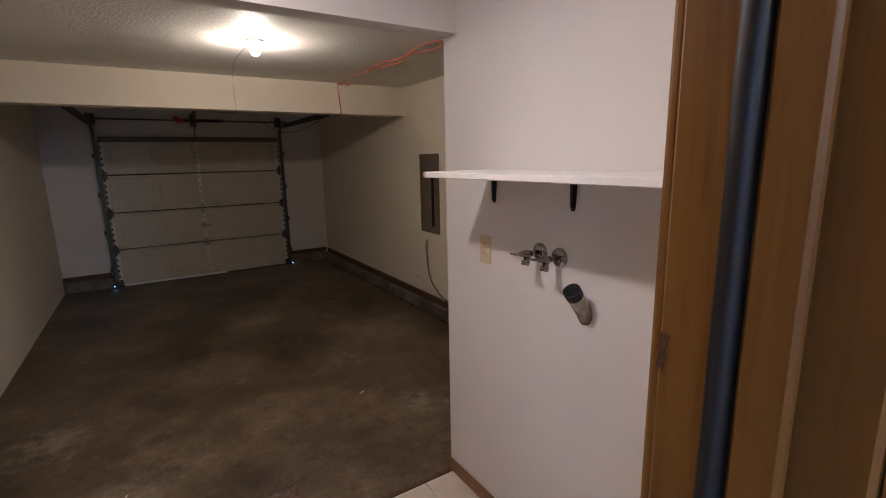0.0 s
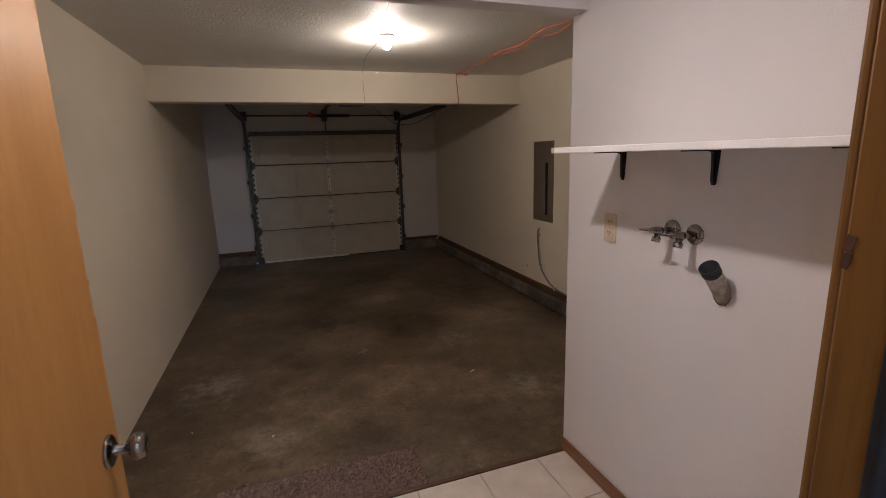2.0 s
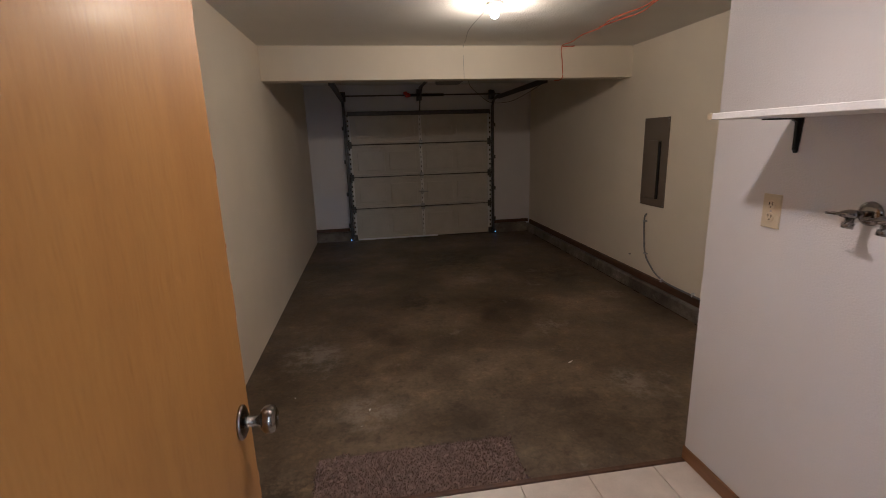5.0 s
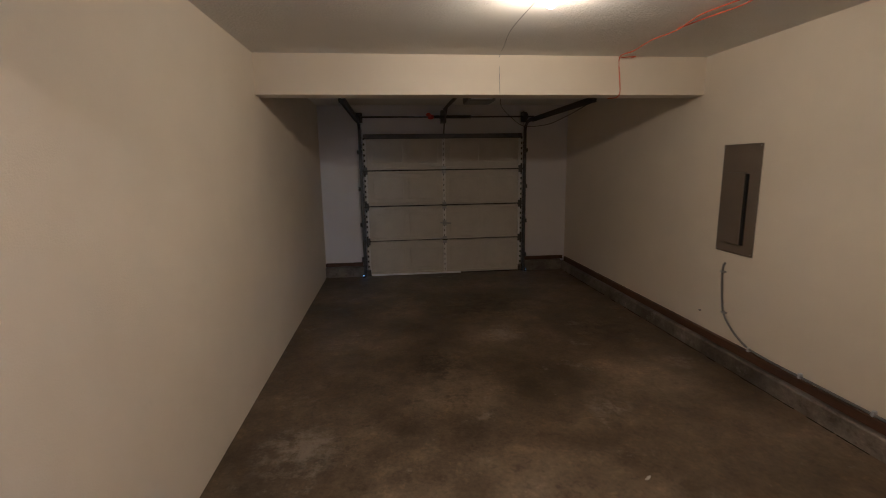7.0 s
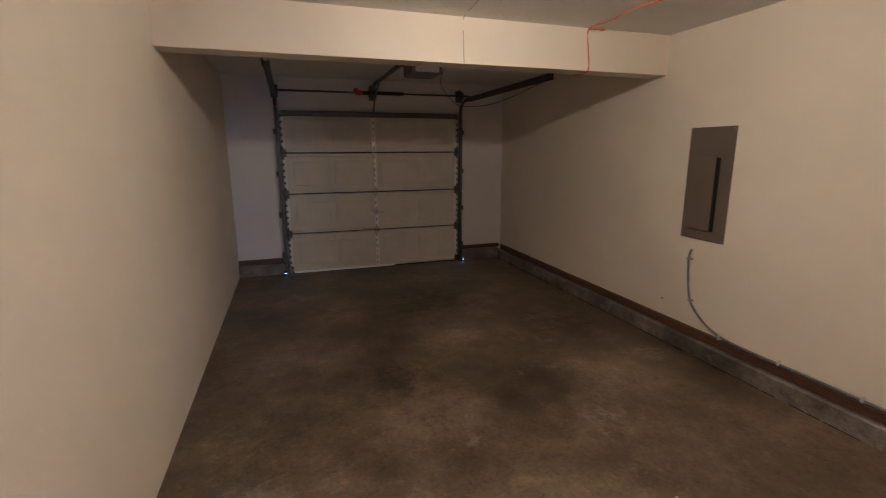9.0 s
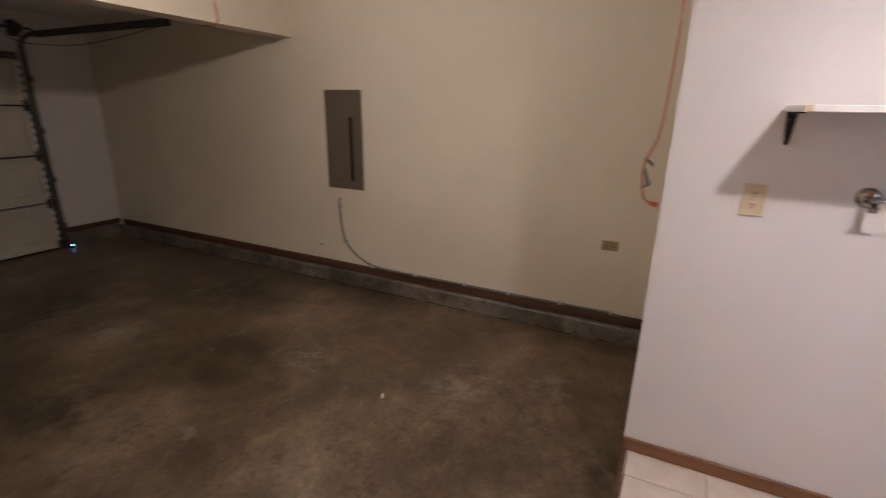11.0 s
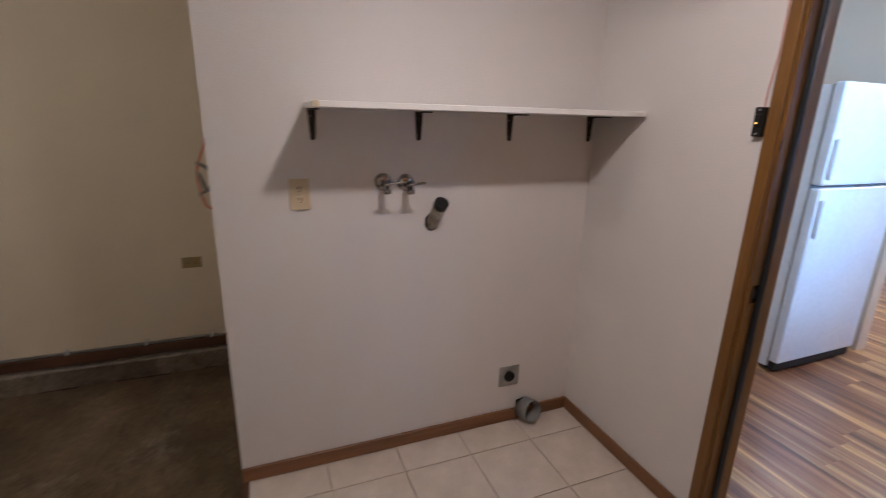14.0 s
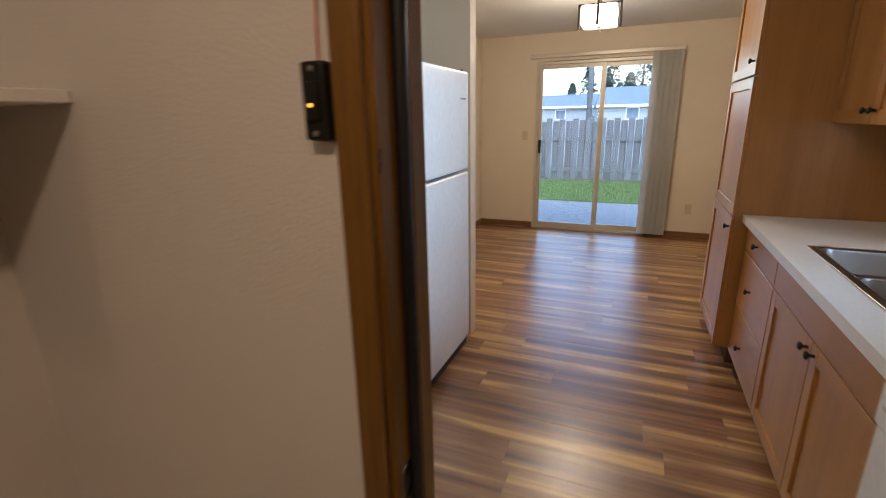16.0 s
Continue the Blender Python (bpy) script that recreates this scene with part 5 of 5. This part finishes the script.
# ---- outside, beyond the sliding door ----
ZO = -0.10
structure("ground", boxes((-60, 60, -160, YK - 0.141, ZO - 0.3, ZO)), GRAVEL, "damp grey gravel patio and ground outside", "ground")
structure("lawn_bed", boxes((-30, 30, -15.0, -8.35, ZO + 0.001, ZO + 0.02)), GRASS, "mown green lawn strip before the fence", "ground")
rg = random.Random(11)
verts, faces = [], []
for i in range(26000):
    x, y = rg.uniform(-4, 3.5), rg.uniform(-11.1, -8.3) + 0.06 * rg.gauss(0, 1)
    h, w, a = rg.uniform(0.03, 0.075), rg.uniform(0.004, 0.008), rg.uniform(0, 6.28)
    n = len(verts)
    verts += [(x - w * math.cos(a), y - w * math.sin(a), ZO + 0.015), (x + w * math.cos(a), y + w * math.sin(a), ZO + 0.015), (x + rg.uniform(-.02, .02), y + rg.uniform(-.02, .02), ZO + 0.015 + h)]
    faces.append((n, n + 1, n + 2))
me = bpy.data.meshes.new("grass")
me.from_pydata(verts, [], faces)
me.materials.append(GRASS)
tagged(new("grass", me), "short green grass blades on the lawn strip", "grass", kind="stuff")

FY = -11.25
structure("mulch_strip", boxes((-6, 6, FY - 0.2, FY + 0.28, ZO + 0.018, ZO + 0.03), bevel=0.005), BARK, "brown bark mulch along the foot of the fence", "ground")
fence = thing("wooden_fence", (0, FY, ZO), "weathered grey board-on-board wooden fence", "fence")
for z in (0.22, 0.95):
    part("rail", boxes((-6, 6, FY - 0.02, FY + 0.02, ZO + z, ZO + z + 0.09)), FENCEWOOD, fence)
for k in range(-30, 31):
    near = k % 2 == 0
    x = k * 0.155 + 0.04
    y0 = FY + 0.021 if near else FY - 0.042
    part("board", boxes((x - (0.066 if near else 0.074), x + (0.066 if near else 0.074), y0, y0 + 0.02, ZO + 0.035 + rg.uniform(0, 0.02), (1.365 if near else 1.315) + rg.uniform(-0.02, 0.02)), bevel=0.002), FENCEWOOD, fence)
for k in range(-3, 4):
    part("post", boxes((k * 1.86 - 0.05, k * 1.86 + 0.05, FY - 0.145, FY - 0.045, ZO, 1.42), bevel=0.004), FENCEWOOD, fence)


def house(name, x0, x1, y0, y1, eave, ridge, label):
    h = thing(name, ((x0 + x1) / 2, (y0 + y1) / 2, ZO), label, "house", "neighbouring houses")
    part("wall", boxes((x0, x1, y0, y1, ZO, eave)), SIDING, h)
    bm = bmesh.new()
    ym = (y0 + y1) / 2
    for (za, zb) in ((eave - 0.05, ridge - 0.05), (eave + 0.12, ridge + 0.12)):
        for x in (x0 - 0.5, x1 + 0.5):
            bm.verts.new((x, y0 - 0.6, za)), bm.verts.new((x, ym, zb)), bm.verts.new((x, y1 + 0.6, za))
    bmesh.ops.convex_hull(bm, input=bm.verts[:])
    part("roof", bm, ROOF, h, "blue-grey shingle roof")
    part("fascia", boxes((x0 - 0.5, x1 + 0.5, y1 + 0.58, y1 + 0.62, eave - 0.15, eave + 0.08)), WHITE, h)
    for k in range(3):
        x = x0 + (k + 0.5) * (x1 - x0) / 3
        w = part("window", boxes((x - 0.6, x + 0.6, y1 - 0.05, y1 + 0.03, 0.9, 2.0)), WHITE, h)
        part("pane", boxes((x - 0.52, x + 0.52, y1 + 0.03, y1 + 0.04, 0.98, 1.92)), ROOF, w)


house("house", 4.5, 24.0, -66.0, -56.0, 2.3, 3.7, "neighbouring low house with a blue-grey shingle roof")
house("house", -14.0, 2.6, -58.0, -48.0, 2.2, 4.0, "neighbouring low house with a pale gable and grey roof")


def conifer(x, y, h, r, seed):
    g = random.Random(seed)
    t = thing("conifer_tree", (x, y, ZO), "tall green conifer behind the houses, distance haze in its colour", "tree", "conifers behind the fence")
    part("trunk", turned(((0.035 * h, 0.0), (0.02 * h, h * 0.4), (0.004 * h, h * 0.97)), (x, y, ZO), "z", 10), BARK, t, "", True)
    vs, fs = [], []
    for i in range(2400):
        u = g.random() ** 0.8
        z = h * (0.12 + 0.88 * u)
        a = g.uniform(0, 6.28)
        rr = r * (1 - u) * g.uniform(0.25, 1.0) * (1 + 0.35 * math.sin(a * 3 + z * 2.1 + seed)) + 0.05
        c = Vector((rr * math.cos(a), rr * math.sin(a), z - 0.25 * rr))
        s = g.uniform(0.2, 0.55) * (0.5 + r / 5)
        d = Vector((math.cos(a + g.uniform(-.6, .6)), math.sin(a + g.uniform(-.6, .6)), g.uniform(-.5, .1))) * s
        e = Vector((-d.y, d.x, g.uniform(-.2, .2) * s)) * 0.5
        n = len(vs)
        vs += [c - e, c + e, c + d]
        fs.append((n, n + 1, n + 2))
    me = bpy.data.meshes.new("crown")
    me.from_pydata(vs, [], fs)
    me.materials.append(LEAF)
    cr = new("crown", me)
    cr.parent = t


for i, (x, y, h, r) in enumerate(((7.5, -82, 15, 4.6), (3.6, -78, 17, 5.0), (-0.6, -84, 20, 5.4), (10.6, -86, 11, 3.8), (-4.8, -76, 15, 4.8), (-9.5, -84, 21, 5.8), (1.6, -92, 14, 5.2), (-15, -80, 17, 5), (13.4, -95, 8, 3.2), (5.6, -96, 13, 5.0))):
    conifer(x, y, h * 0.62, r * 0.8, i)

pole = thing("utility_pole", (1.15, -22, ZO), "grey timber utility pole with a cross-arm", "utility pole")
part("pole", turned(((0.13, 0.0), (0.09, 8.0), (0.0, 8.0)), (1.15, -22, ZO), "z", 14), FENCEWOOD, pole, "", True)
part("cross_arm", boxes((0.2, 2.1, -22.06, -21.94, 7.2, 7.32)), FENCEWOOD, pole)

# ---- vinyl planks of the kitchen floor ----
PLANKS = bpy.data.objects["kitchen_floor_base"]
rg = random.Random(17)
plank_meshes = {}
PWID, PLEN = 0.178, 1.22
y, row = -WT - 0.0, 0
while y > YK + 0.001:
    y0 = max(y - PWID, YK)
    x = XL - rg.uniform(0.1, PLEN - 0.1)
    while x < 0.889:
        x0, x1 = max(x, XL), min(x + PLEN, 0.889)
        if x1 - x0 > 0.02:
            key = (round(x1 - x0, 3), round(y - y0, 3))
            if key not in plank_meshes:
                bm = boxes((0, key[0] - 0.0006, 0, key[1] - 0.0006, -0.005, 0.0), bevel=0.0005)
                me = bpy.data.meshes.new("plank")
                bm.to_mesh(me)
                bm.free()
                me.materials.append(PLANK)
                plank_meshes[key] = me
            ob = new("plank", plank_meshes[key])
            ob.location, ob.parent = (x0, y0, 0.0), PLANKS
        x += PLEN
    y, row = y0, row + 1
